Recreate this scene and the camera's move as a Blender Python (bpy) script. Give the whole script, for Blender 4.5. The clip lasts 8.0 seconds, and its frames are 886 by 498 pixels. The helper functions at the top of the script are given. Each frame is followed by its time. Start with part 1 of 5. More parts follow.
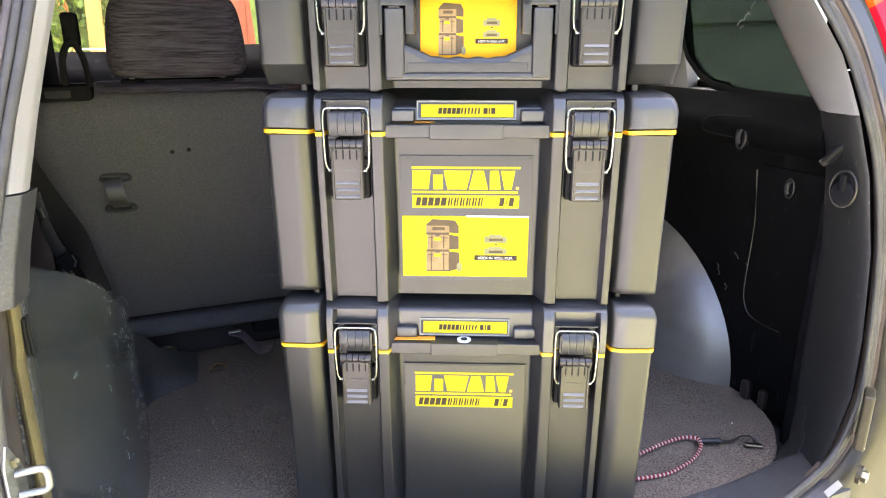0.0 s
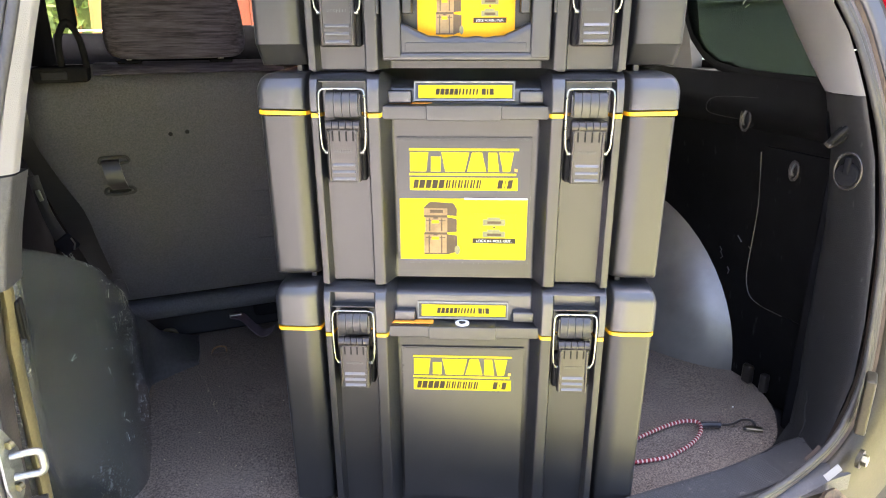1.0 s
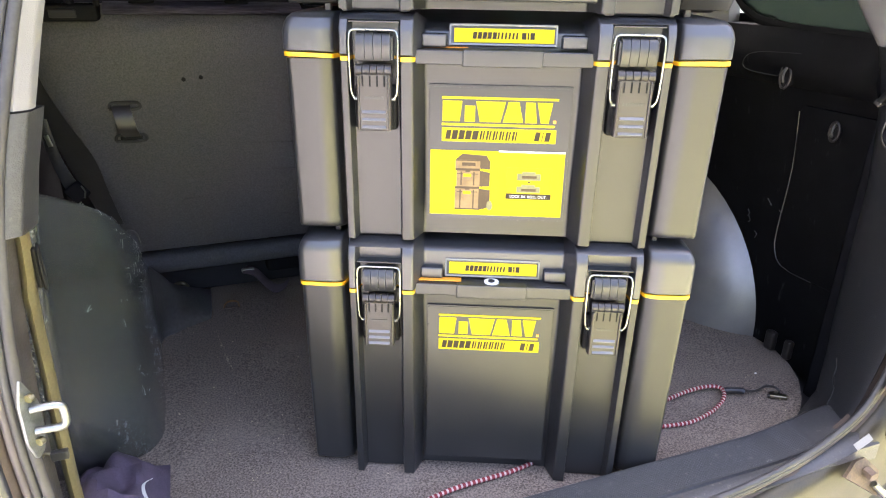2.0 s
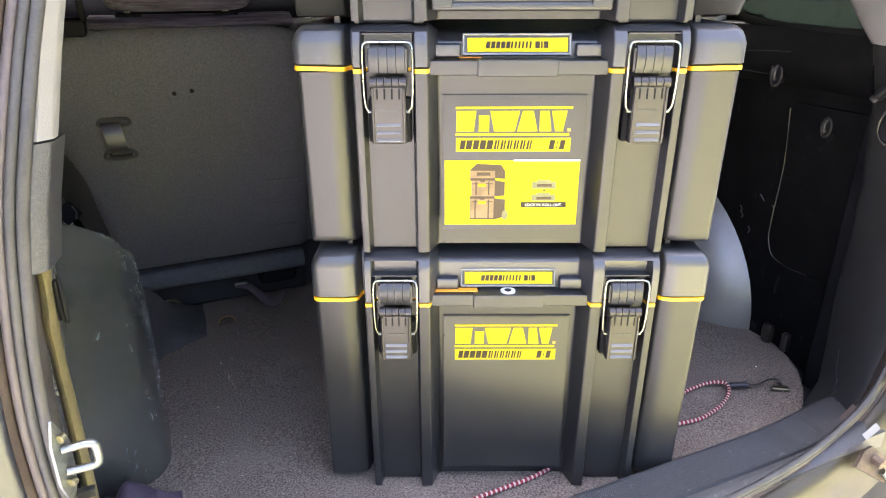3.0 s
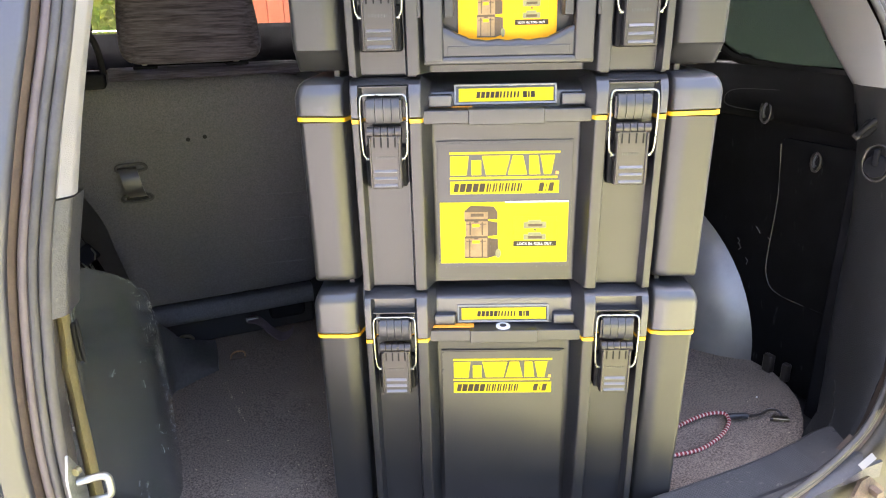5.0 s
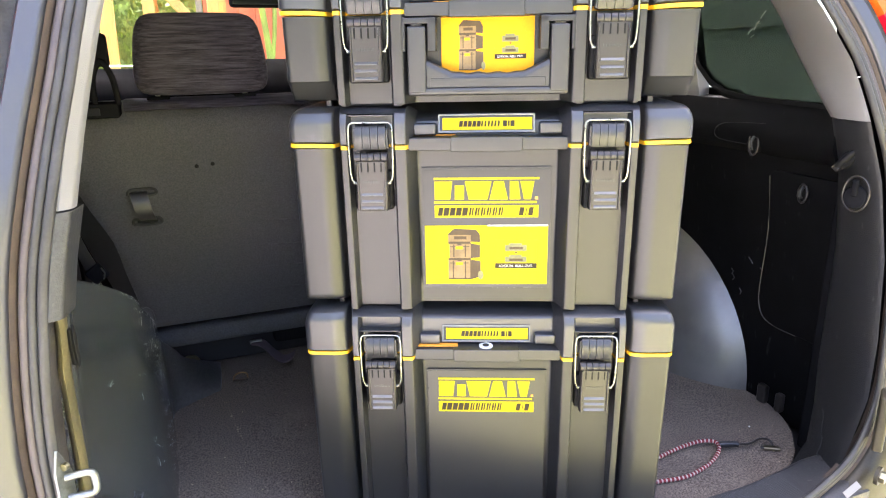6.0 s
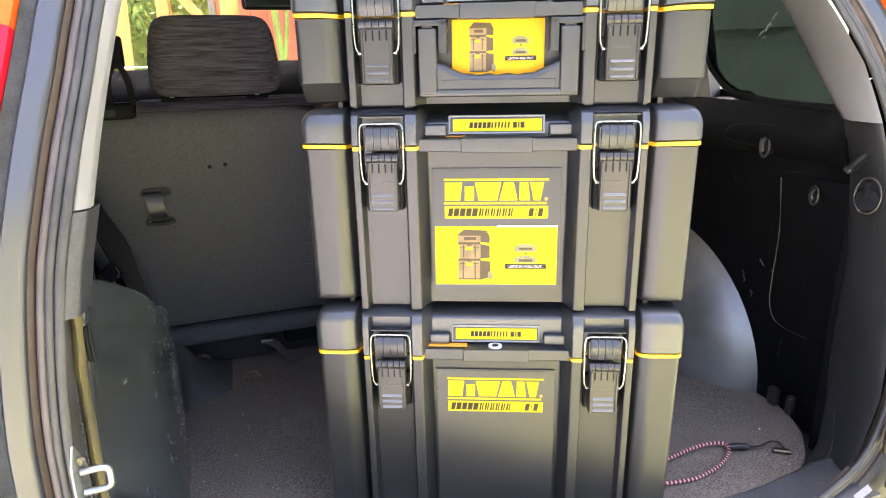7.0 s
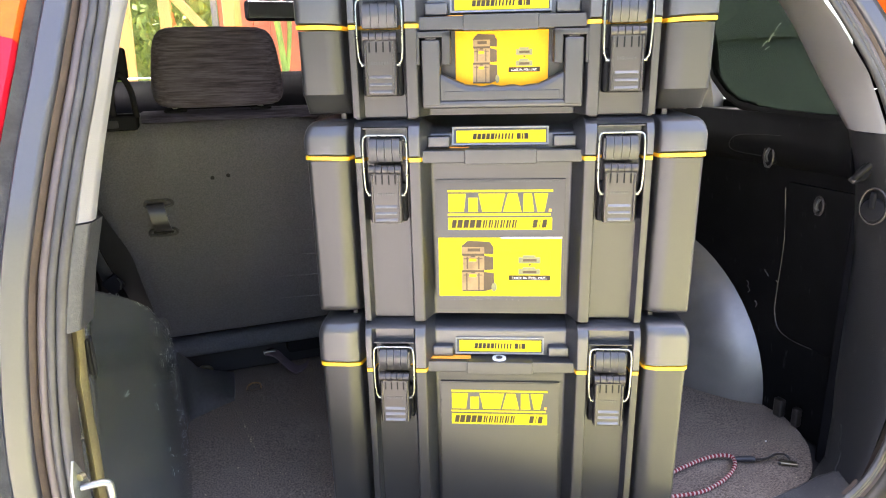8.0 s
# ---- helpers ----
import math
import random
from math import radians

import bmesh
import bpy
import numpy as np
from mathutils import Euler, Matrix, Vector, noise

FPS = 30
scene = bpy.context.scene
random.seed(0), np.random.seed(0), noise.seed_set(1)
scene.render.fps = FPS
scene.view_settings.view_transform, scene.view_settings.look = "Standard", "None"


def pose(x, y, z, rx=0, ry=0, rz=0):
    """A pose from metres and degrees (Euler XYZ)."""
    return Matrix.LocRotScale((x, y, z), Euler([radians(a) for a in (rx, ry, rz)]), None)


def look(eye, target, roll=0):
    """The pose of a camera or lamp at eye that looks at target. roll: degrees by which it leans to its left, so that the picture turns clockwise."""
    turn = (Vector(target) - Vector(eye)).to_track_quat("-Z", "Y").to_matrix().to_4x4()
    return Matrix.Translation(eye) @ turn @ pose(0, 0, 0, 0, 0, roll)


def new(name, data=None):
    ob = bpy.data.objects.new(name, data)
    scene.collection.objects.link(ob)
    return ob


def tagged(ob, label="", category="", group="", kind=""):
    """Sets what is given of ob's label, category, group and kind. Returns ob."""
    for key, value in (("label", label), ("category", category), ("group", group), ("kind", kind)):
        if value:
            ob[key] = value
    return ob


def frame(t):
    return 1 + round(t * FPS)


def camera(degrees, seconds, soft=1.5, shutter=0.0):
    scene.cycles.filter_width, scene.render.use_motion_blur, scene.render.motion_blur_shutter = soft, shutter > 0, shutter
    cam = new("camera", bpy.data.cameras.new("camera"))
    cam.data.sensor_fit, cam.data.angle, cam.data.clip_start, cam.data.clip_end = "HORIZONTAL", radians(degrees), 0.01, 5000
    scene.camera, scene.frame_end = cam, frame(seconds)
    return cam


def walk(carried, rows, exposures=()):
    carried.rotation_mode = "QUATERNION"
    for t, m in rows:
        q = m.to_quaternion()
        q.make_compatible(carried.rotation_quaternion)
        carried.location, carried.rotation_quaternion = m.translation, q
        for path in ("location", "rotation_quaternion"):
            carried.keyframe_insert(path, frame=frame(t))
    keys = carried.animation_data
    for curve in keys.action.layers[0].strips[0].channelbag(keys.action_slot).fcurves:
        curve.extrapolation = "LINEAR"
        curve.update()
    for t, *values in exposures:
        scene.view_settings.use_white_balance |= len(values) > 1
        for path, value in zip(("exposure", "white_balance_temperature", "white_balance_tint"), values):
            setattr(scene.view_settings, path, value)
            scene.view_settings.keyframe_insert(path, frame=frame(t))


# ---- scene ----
cam = camera(67.9, 8.0, soft=1.1)
PATH = [
    (0, (-0.354, -0.799, 0.768), (0.354, 0.972, 0.168), -0.1),
    (0.5, (-0.351, -0.791, 0.768), (0.343, 0.978, 0.144), 0.1),
    (1, (-0.342, -0.796, 0.765), (0.346, 0.966, 0.117), -0.2),
    (1.5, (-0.344, -0.786, 0.754), (0.33, 0.97, 0.074), 0.4),
    (2, (-0.367, -0.748, 0.744), (0.304, 0.976, -0.016), 1.0),
    (2.2, (-0.383, -0.731, 0.751), (0.287, 0.985, -0.027), 0.9),
    (3.3, (-0.427, -0.711, 0.758), (0.356, 0.974, 0.011), -0.6),
    (3.5, (-0.43, -0.711, 0.761), (0.361, 0.973, 0.028), -0.9),
    (4, (-0.43, -0.723, 0.766), (0.362, 0.974, 0.063), -1.6),
    (4.5, (-0.429, -0.729, 0.767), (0.327, 0.968, 0.026), -1.0),
    (5, (-0.41, -0.755, 0.783), (0.315, 0.982, 0.106), -1.3),
    (5.2, (-0.4, -0.771, 0.781), (0.317, 0.981, 0.145), -1.4),
    (6.3, (-0.379, -0.821, 0.777), (0.291, 0.974, 0.202), -1.1),
    (6.5, (-0.381, -0.82, 0.779), (0.281, 0.977, 0.202), -1.2),
    (7, (-0.382, -0.823, 0.778), (0.273, 0.978, 0.206), -1.1),
    (7.5, (-0.386, -0.822, 0.779), (0.268, 0.984, 0.218), -1.2),
    (8, (-0.382, -0.817, 0.78), (0.27, 0.993, 0.235), -1.2),
]
EXPOSURE = 4.15
walk(cam, [(t, look(eye, target, roll)) for t, eye, target, roll in PATH], exposures=[(0.0, EXPOSURE, 6400, 18), (8.0, EXPOSURE, 6400, 18)])

# ---- light: bright hazy sky, veiled sun high ahead of the car ----
SUN_ELEV, SUN_TURN = radians(56), radians(6)
world = bpy.data.worlds.new("sky")
scene.world = world
world.use_nodes = True
wn = world.node_tree.nodes
sky = wn.new("ShaderNodeTexSky")
sky.sky_type, sky.sun_disc = "NISHITA", False
sky.sun_elevation, sky.sun_rotation, sky.dust_density = SUN_ELEV, SUN_TURN, 9.0
sky.air_density = 0.8
wn["Background"].inputs["Strength"].default_value = 0.15
world.node_tree.links.new(sky.outputs["Color"], wn["Background"].inputs["Color"])
sun_data = bpy.data.lights.new("sun", "SUN")
sun_data.energy, sun_data.angle, sun_data.color = 0.85, radians(14), (1.0, 0.96, 0.90)
sun = new("sun", sun_data)
sun.matrix_world = look((1.05, 10.0, 14.9), (0.0, 0.0, 0.0))

# ---- materials ----
def mat(name, base, rough=0.5, metal=0.0, vary=0.12, scale=18.0, bump=0.1, fine=350.0, stretch=(1, 1, 1), coat=0.0, spec=0.5):
    m = bpy.data.materials.new(name)
    m.use_nodes = True
    n, l = m.node_tree.nodes, m.node_tree.links
    b = n["Principled BSDF"]
    b.inputs["Roughness"].default_value, b.inputs["Metallic"].default_value = rough, metal
    b.inputs["Coat Weight"].default_value, b.inputs["Specular IOR Level"].default_value = coat, spec
    b.inputs["Coat Roughness"].default_value = 0.8 * rough
    co = n.new("ShaderNodeTexCoord")
    mp = n.new("ShaderNodeMapping")
    mp.inputs["Scale"].default_value = stretch
    l.new(co.outputs["Object"], mp.inputs["Vector"])
    big, small = n.new("ShaderNodeTexNoise"), n.new("ShaderNodeTexNoise")
    for t, s, d in ((big, scale, 4), (small, fine, 2)):
        t.inputs["Scale"].default_value, t.inputs["Detail"].default_value = s, d
        l.new(mp.outputs["Vector"], t.inputs["Vector"])
    both = n.new("ShaderNodeMath")
    both.operation = "MULTIPLY_ADD"
    both.inputs[1].default_value = 0.45
    l.new(small.outputs["Fac"], both.inputs[0])
    l.new(big.outputs["Fac"], both.inputs[2])
    ramp = n.new("ShaderNodeValToRGB")
    ramp.color_ramp.elements[0].position, ramp.color_ramp.elements[1].position = 0.55, 0.92
    ramp.color_ramp.elements[0].color = (*[c * (1 - vary) for c in base], 1)
    ramp.color_ramp.elements[1].color = (*[min(1, c * (1 + vary)) for c in base], 1)
    l.new(both.outputs[0], ramp.inputs["Fac"])
    l.new(ramp.outputs["Color"], b.inputs["Base Color"])
    rr = n.new("ShaderNodeMapRange")
    rr.inputs["To Min"].default_value, rr.inputs["To Max"].default_value = max(0.03, 0.88 * rough), min(1, 1.12 * rough)
    l.new(big.outputs["Fac"], rr.inputs["Value"])
    l.new(rr.outputs["Result"], b.inputs["Roughness"])
    if bump:
        bp = n.new("ShaderNodeBump")
        bp.inputs["Strength"].default_value, bp.inputs["Distance"].default_value = bump, 0.002
        l.new(small.outputs["Fac"], bp.inputs["Height"])
        l.new(bp.outputs["Normal"], b.inputs["Normal"])
    return m


def marked(m, colour, scale, stretch, low, high, amount):
    """Sparse pale marks (scratches, lint) laid over a material's colour."""
    n, l = m.node_tree.nodes, m.node_tree.links
    b = n["Principled BSDF"]
    old = b.inputs["Base Color"].links[0].from_socket
    co, mp, nz, rg, mx = (n.new("ShaderNode" + k) for k in ("TexCoord", "Mapping", "TexNoise", "MapRange", "MixRGB"))
    mp.inputs["Scale"].default_value = stretch
    nz.inputs["Scale"].default_value, nz.inputs["Detail"].default_value = scale, 3
    rg.inputs["From Min"].default_value, rg.inputs["From Max"].default_value, rg.inputs["To Max"].default_value = low, high, amount
    mx.inputs["Color2"].default_value = (*colour, 1)
    l.new(co.outputs["Object"], mp.inputs["Vector"])
    l.new(mp.outputs["Vector"], nz.inputs["Vector"])
    l.new(nz.outputs["Fac"], rg.inputs["Value"])
    l.new(rg.outputs["Result"], mx.inputs["Fac"])
    l.new(old, mx.inputs["Color1"])
    l.new(mx.outputs["Color"], b.inputs["Base Color"])
    return m


def glass(name, tint, rough=0.0):
    m = bpy.data.materials.new(name)
    m.use_nodes = True
    b = m.node_tree.nodes["Principled BSDF"]
    b.inputs["Base Color"].default_value = (*tint, 1)
    b.inputs["Transmission Weight"].default_value, b.inputs["Roughness"].default_value, b.inputs["IOR"].default_value = 1.0, rough, 1.2
    return m


BOX = marked(mat("box_plastic", (0.0200, 0.0199, 0.0196), 0.31, spec=0.38, coat=0.14, vary=0.10, scale=9, bump=0.08, fine=900), (0.3, 0.3, 0.3), 26, (1, 1, 0.25), 0.72, 0.86, 0.16)
LID = marked(mat("lid_plastic", (0.023, 0.023, 0.0245), 0.36, spec=0.8, vary=0.12, scale=11, bump=0.12, fine=900), (0.30, 0.30, 0.31), 18, (1, 1, 1), 0.66, 0.9, 0.22)
LATCH = mat("latch_plastic", (0.022, 0.0215, 0.021), 0.34, spec=0.55, vary=0.08, scale=40, bump=0.08, fine=900)
LATCH_DARK = mat("latch_rib_plastic", (0.021, 0.0175, 0.0145), 0.32, spec=0.5, vary=0.08, scale=40, bump=0.08, fine=900)
YELLOW = mat("gasket_yellow", (0.78, 0.42, 0.01), 0.45, vary=0.06, bump=0.03)
LABEL = mat("label_yellow", (0.47, 0.375, 0.0), 0.65, vary=0.03, scale=6, bump=0.0, spec=0.25)
LABEL_AMBER = mat("label_amber", (0.68, 0.30, 0.0), 0.65, vary=0.10, scale=14, bump=0.0, spec=0.25)
PRINT_DARK = mat("label_print_dark", (0.030, 0.021, 0.010), 0.65, vary=0.05, bump=0.0, spec=0.25)
PRINT_FILM = mat("label_film_dark", (0.0200, 0.0199, 0.0196), 0.29, vary=0.06, bump=0.05, spec=0.38, coat=0.14)
PRINT_TAN = mat("label_print_tan", (0.21, 0.145, 0.07), 0.65, vary=0.15, scale=60, bump=0.0, spec=0.25)
PRINT_BROWN = mat("label_print_brown", (0.075, 0.052, 0.028), 0.65, vary=0.1, scale=60, bump=0.0, spec=0.25)
PRINT_GREY = mat("label_print_grey", (0.17, 0.16, 0.08), 0.65, vary=0.12, scale=80, bump=0.0, spec=0.25)
PRINT_WHITE = mat("label_print_white", (0.66, 0.65, 0.60), 0.5, vary=0.02, bump=0.0)
PRINT_ORANGE = mat("orange_tab", (0.85, 0.33, 0.03), 0.5, vary=0.05, bump=0.0)
STEEL = mat("zinc_steel", (0.30, 0.31, 0.27), 0.28, 1.0, vary=0.12, scale=60, bump=0.05)
ZINC = mat("dull_zinc", (0.24, 0.25, 0.23), 0.42, 0.9, vary=0.2, scale=70, bump=0.1)
BRASSY = mat("yellow_zinc", (0.25, 0.23, 0.15), 0.38, 1.0, vary=0.2, scale=50, bump=0.1)
CARPET = marked(mat("cargo_carpet", (0.156, 0.127, 0.102), 0.95, vary=0.60, scale=320, bump=0.65, fine=700, spec=0.15), (0.26, 0.23, 0.19), 240, (1, 1, 1), 0.66, 0.78, 0.28)
CARPET = marked(CARPET, (0.25, 0.21, 0.17), 7, (1, 1, 1), 0.52, 0.72, 0.30)
SEATBACK = mat("seat_back_carpet", (0.086, 0.086, 0.091), 0.95, vary=0.20, scale=300, bump=0.9, fine=620, spec=0.15)
FABRIC = mat("headrest_fabric", (0.056, 0.050, 0.066), 0.95, vary=0.55, scale=110, bump=0.6, fine=420, stretch=(0.12, 1, 2.4), spec=0.15)
PANEL = marked(mat("grey_speckled_trim", (0.050, 0.055, 0.047), 0.25, coat=1.0, vary=0.7, scale=260, bump=0.22, fine=520, spec=1.0), (0.22, 0.22, 0.21), 60, (2.0, 1.2, 0.5), 0.58, 0.74, 0.4)
BLACK = marked(mat("black_trim", (0.0042, 0.0042, 0.0045), 0.6, vary=0.25, scale=20, bump=0.25, fine=700, spec=0.05), (0.16, 0.16, 0.16), 34, (1, 2.2, 0.8), 0.67, 0.82, 0.15)
DARK = mat("dark_void", (0.012, 0.012, 0.013), 0.8, vary=0.2)
ARCH = mat("arch_trim", (0.112, 0.103, 0.090), 0.33, spec=1.0, vary=0.25, scale=12, bump=0.35, fine=700, coat=0.7)
HEADLINER = mat("headlining_fabric", (0.62, 0.60, 0.56), 0.95, vary=0.05, scale=200, bump=0.2, spec=0.1)
SCUFF = marked(mat("sill_plastic", (0.027, 0.027, 0.027), 0.42, vary=0.25, scale=300, bump=0.25, fine=700), (0.26, 0.24, 0.19), 120, (1, 1, 1), 0.64, 0.80, 0.35)
CREAM = mat("cream_trim", (0.165, 0.158, 0.146), 0.5, vary=0.05, scale=8, bump=0.2, fine=800)
RUBBER = mat("rubber_seal", (0.050, 0.044, 0.039), 0.36, vary=0.25, scale=25, bump=0.15)
PAINT = mat("pewter_paint", (0.058, 0.058, 0.061), 0.36, 0.5, vary=0.05, scale=5, bump=0.0, spec=0.5, coat=0.2)
# body paint with its gold reflection and brightness put into the colour
JAMB_BRIGHT = mat("jamb_paint_bright", (0.18, 0.150, 0.070), 0.33, 0.4, vary=0.2, scale=14, bump=0.05, coat=0.5)
# dimmed copy of the jamb's paint for the strongly lit sill, with dirt marks
SILL_PAINT_DIMMED = marked(mat("sill_paint_dimmed", (0.034, 0.029, 0.016), 0.42, 0.1, vary=0.3, scale=12, bump=0.05, spec=0.3), (0.05, 0.04, 0.03), 30, (1, 1, 1), 0.55, 0.75, 0.6)
POST_TRIM = marked(mat("corner_trim_plastic", (0.0105, 0.0105, 0.0106), 0.45, vary=0.25, scale=120, bump=0.3, fine=700, spec=0.5), (0.20, 0.19, 0.17), 90, (1, 1, 0.6), 0.66, 0.80, 0.3)
BOUNCE_GROUND = mat("pale_bounce_ground", (0.46, 0.45, 0.43), 0.85, vary=0.12, scale=1.5, bump=0.2, fine=60)
LAMP_RED = mat("lamp_red", (0.50, 0.006, 0.02), 0.3, vary=0.15, scale=30, bump=0.0, spec=0.25)
LAMP_AMBER = mat("lamp_amber", (0.62, 0.085, 0.006), 0.3, vary=0.15, scale=30, bump=0.0, spec=0.25)
BELT = mat("belt_webbing", (0.013, 0.013, 0.014), 0.42, vary=0.2, scale=40, bump=0.4)
# same rubber as the grey ribs, with skylight sheen put into a paler colour
SEAL_LIT = mat("lit_rubber", (0.068, 0.056, 0.052), 0.42, spec=0.3, vary=0.15, scale=25, bump=0.1)
SEAL_GREY = mat("grey_rubber", (0.042, 0.040, 0.036), 0.42, spec=0.3, vary=0.2, scale=25, bump=0.1)
# brown reflection in the inner jamb, painted as its base colour
JAMB_REFLECTION = mat("brown_jamb_reflection", (0.060, 0.044, 0.033), 0.55, spec=0.2, vary=0.2, scale=30, bump=0.1)
DRY_LAWN = mat("dry_lawn", (0.47, 0.475, 0.22), 0.9, vary=0.3, scale=2.5, bump=0.6, fine=40)
FOOT_BLACK = mat("foot_plastic", (0.055, 0.054, 0.053), 0.30, vary=0.3, scale=120, bump=0.35, fine=520, spec=1.0, coat=0.5)
# latch plastic made lighter: the sky's highlight on the bars is in the colour
GRIP_SHEEN = mat("grip_bar_sheen", (0.070, 0.066, 0.060), 0.35, vary=0.08, bump=0.0, spec=1.0)
GAP = mat("gap_plastic", (0.040, 0.041, 0.040), 0.7, vary=0.25, scale=60, bump=0.2, spec=0.12)
# near-black for black parts and for the shade of gaps, slots and holes
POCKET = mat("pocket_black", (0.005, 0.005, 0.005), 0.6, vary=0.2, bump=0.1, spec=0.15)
FAR_HEDGE = mat("far_hedge", (0.075, 0.095, 0.035), 0.9, vary=0.6, scale=1.2, bump=0.8, fine=9)
STRAP = mat("purple_grey_strap", (0.10, 0.075, 0.085), 0.8, vary=0.2, scale=50, bump=0.4)
CORD_RED = mat("cord_red", (0.17, 0.012, 0.016), 0.8, vary=0.25, scale=120, bump=0.4)
CORD_WHITE = mat("cord_white", (0.45, 0.36, 0.31), 0.8, vary=0.15, scale=120, bump=0.4)
TINTED = glass("privacy_glass", (0.020, 0.026, 0.020))
CLEARGLASS = glass("clear_glass", (0.92, 0.96, 0.94))
ASPHALT = mat("asphalt", (0.20, 0.20, 0.22), 0.9, vary=0.3, scale=6, bump=0.5, fine=120)
GRASS = mat("grass", (0.16, 0.20, 0.05), 0.9, vary=0.6, scale=2.2, bump=0.8, fine=40)
LEAF = mat("leaf", (0.20, 0.27, 0.05), 0.7, vary=0.5, scale=3, bump=0.2)
TIMBER = mat("orange_timber", (0.62, 0.27, 0.07), 0.65, vary=0.25, scale=5, bump=0.3, fine=90, stretch=(1, 1, 0.2))
REDWALL = mat("red_boards", (0.50, 0.12, 0.06), 0.75, vary=0.2, scale=4, bump=0.3, fine=90)
SIDING = mat("grey_green_siding", (0.42, 0.46, 0.40), 0.7, vary=0.1, scale=3, bump=0.2, fine=90)
RUST = mat("rusty_steel", (0.10, 0.07, 0.045), 0.6, 0.3, vary=0.4, scale=60, bump=0.3)
PALE_RIM = mat("clear_rim", (0.16, 0.16, 0.15), 0.2, vary=0.1, bump=0.0)
DASH = mat("dash_plastic", (0.010, 0.010, 0.011), 0.8, vary=0.2, scale=12, bump=0.3, spec=0.0)
# darker copy of DASH: cabin shade put into the colour against the sun
CABIN_SHADED = mat("cabin_shaded_black", (0.003, 0.003, 0.0032), 0.9, vary=0.2, scale=12, bump=0.3, spec=0.0)
MIRROR = mat("mirror_glass", (0.10, 0.11, 0.115), 0.04, 1.0, vary=0.02, bump=0.0)
HOOD = mat("pale_hood", (0.72, 0.74, 0.74), 0.35, 0.2, vary=0.04, scale=3, bump=0.0, coat=0.5)


# ---- mesh helpers ----
def finish(name, bm, material, angle=0.87):
    """Turns a bmesh into a mesh whose large faces keep their flat shading beside small rounded edges."""
    bmesh.ops.recalc_face_normals(bm, faces=bm.faces[:])
    bm.faces.ensure_lookup_table()
    limit, normals = math.cos(angle), []
    if len(bm.verts) < 20000:
        area = {f: f.calc_area() + 1e-12 for f in bm.faces}
        for f in bm.faces:
            for lp in f.loops:
                total = Vector((0, 0, 0))
                for g in lp.vert.link_faces:
                    if g.normal.dot(f.normal) > limit:
                        total += area[g] * g.normal
                normals.append(total.normalized() if total.length > 1e-14 else f.normal.copy())
    me = bpy.data.meshes.new(name)
    bm.to_mesh(me)
    bm.free()
    me.materials.append(material)
    me.polygons.foreach_set("use_smooth", [True] * len(me.polygons))
    if normals:
        me.normals_split_custom_set(normals)
    else:
        me.set_sharp_from_angle(angle=angle)
    return me


def part(name, bm, material, parent, label=""):
    ob = new(name, finish(name, bm, material))
    ob.parent = parent
    return tagged(ob, label)


def solid(name, bm, material, label, category="", kind="", group=""):
    return tagged(new(name, finish(name, bm, material)), label, category, group, kind)


def thing(name, m, label, category, group=""):
    ob = new(name)
    ob.empty_display_size = 0.05
    ob.matrix_world = m
    return tagged(ob, label, category, group)


def rbox(bm, lo, hi, bevel=0.003, m=None):
    """A box between two corners with softened edges."""
    t = bmesh.new()
    lo, hi = Vector(lo), Vector(hi)
    bmesh.ops.create_cube(t, size=1.0, matrix=Matrix.Translation((lo + hi) / 2) @ Matrix.Diagonal((*(hi - lo), 1)))
    if bevel:
        bmesh.ops.bevel(t, geom=t.edges[:], offset=bevel, segments=2, affect="EDGES", profile=0.5, clamp_overlap=True)
    if m:
        bmesh.ops.transform(t, matrix=m, verts=t.verts[:])
    me = bpy.data.meshes.new("tmp")
    t.to_mesh(me)
    t.free()
    bm.from_mesh(me)
    bpy.data.meshes.remove(me)
    return bm


def loft(bm, rings, closed=True, caps=True):
    """Joins rings of equally many points with quads."""
    vs = [[bm.verts.new(p) for p in r] for r in rings]
    k = len(rings[0])
    for a, b in zip(vs, vs[1:]):
        for i in range(k if closed else k - 1):
            bm.faces.new((a[i], a[(i + 1) % k], b[(i + 1) % k], b[i]))
    if caps and closed:
        bm.faces.new(vs[0][::-1])
        bm.faces.new(vs[-1])
    return bm


def tube(bm, pts, r, seg=8, caps=True):
    """A round bar along a line of points."""
    pts = [Vector(p) for p in pts]
    rings, side = [], None
    for i, p in enumerate(pts):
        d = (pts[min(i + 1, len(pts) - 1)] - pts[max(i - 1, 0)]).normalized()
        if side is None:
            side = d.orthogonal().normalized()
        side = (side - d * side.dot(d)).normalized()
        up = d.cross(side)
        rings.append([p + r * (math.cos(a) * side + math.sin(a) * up) for a in (2 * math.pi * k / seg for k in range(seg))])
    return loft(bm, rings, True, caps)


def smooth_line(pts, n=6):
    """A rounded line through a few points."""
    pts = [Vector(p) for p in pts]
    out = []
    for i in range(len(pts) - 1):
        p0, p1, p2, p3 = pts[max(i - 1, 0)], pts[i], pts[i + 1], pts[min(i + 2, len(pts) - 1)]
        for k in range(n):
            t = k / n
            out.append(0.5 * (2 * p1 + (p2 - p0) * t + (2 * p0 - 5 * p1 + 4 * p2 - p3) * t * t + (3 * p1 - p0 - 3 * p2 + p3) * t ** 3))
    return out + [pts[-1]]


def slab(bm, poly, thick, m):
    """A flat plate: outline in x and z, front at y = 0, going back by thick, placed by m."""
    a = [m @ Vector((x, 0, z)) for x, z in poly]
    b = [m @ Vector((x, thick, z)) for x, z in poly]
    return loft(bm, [a, b])


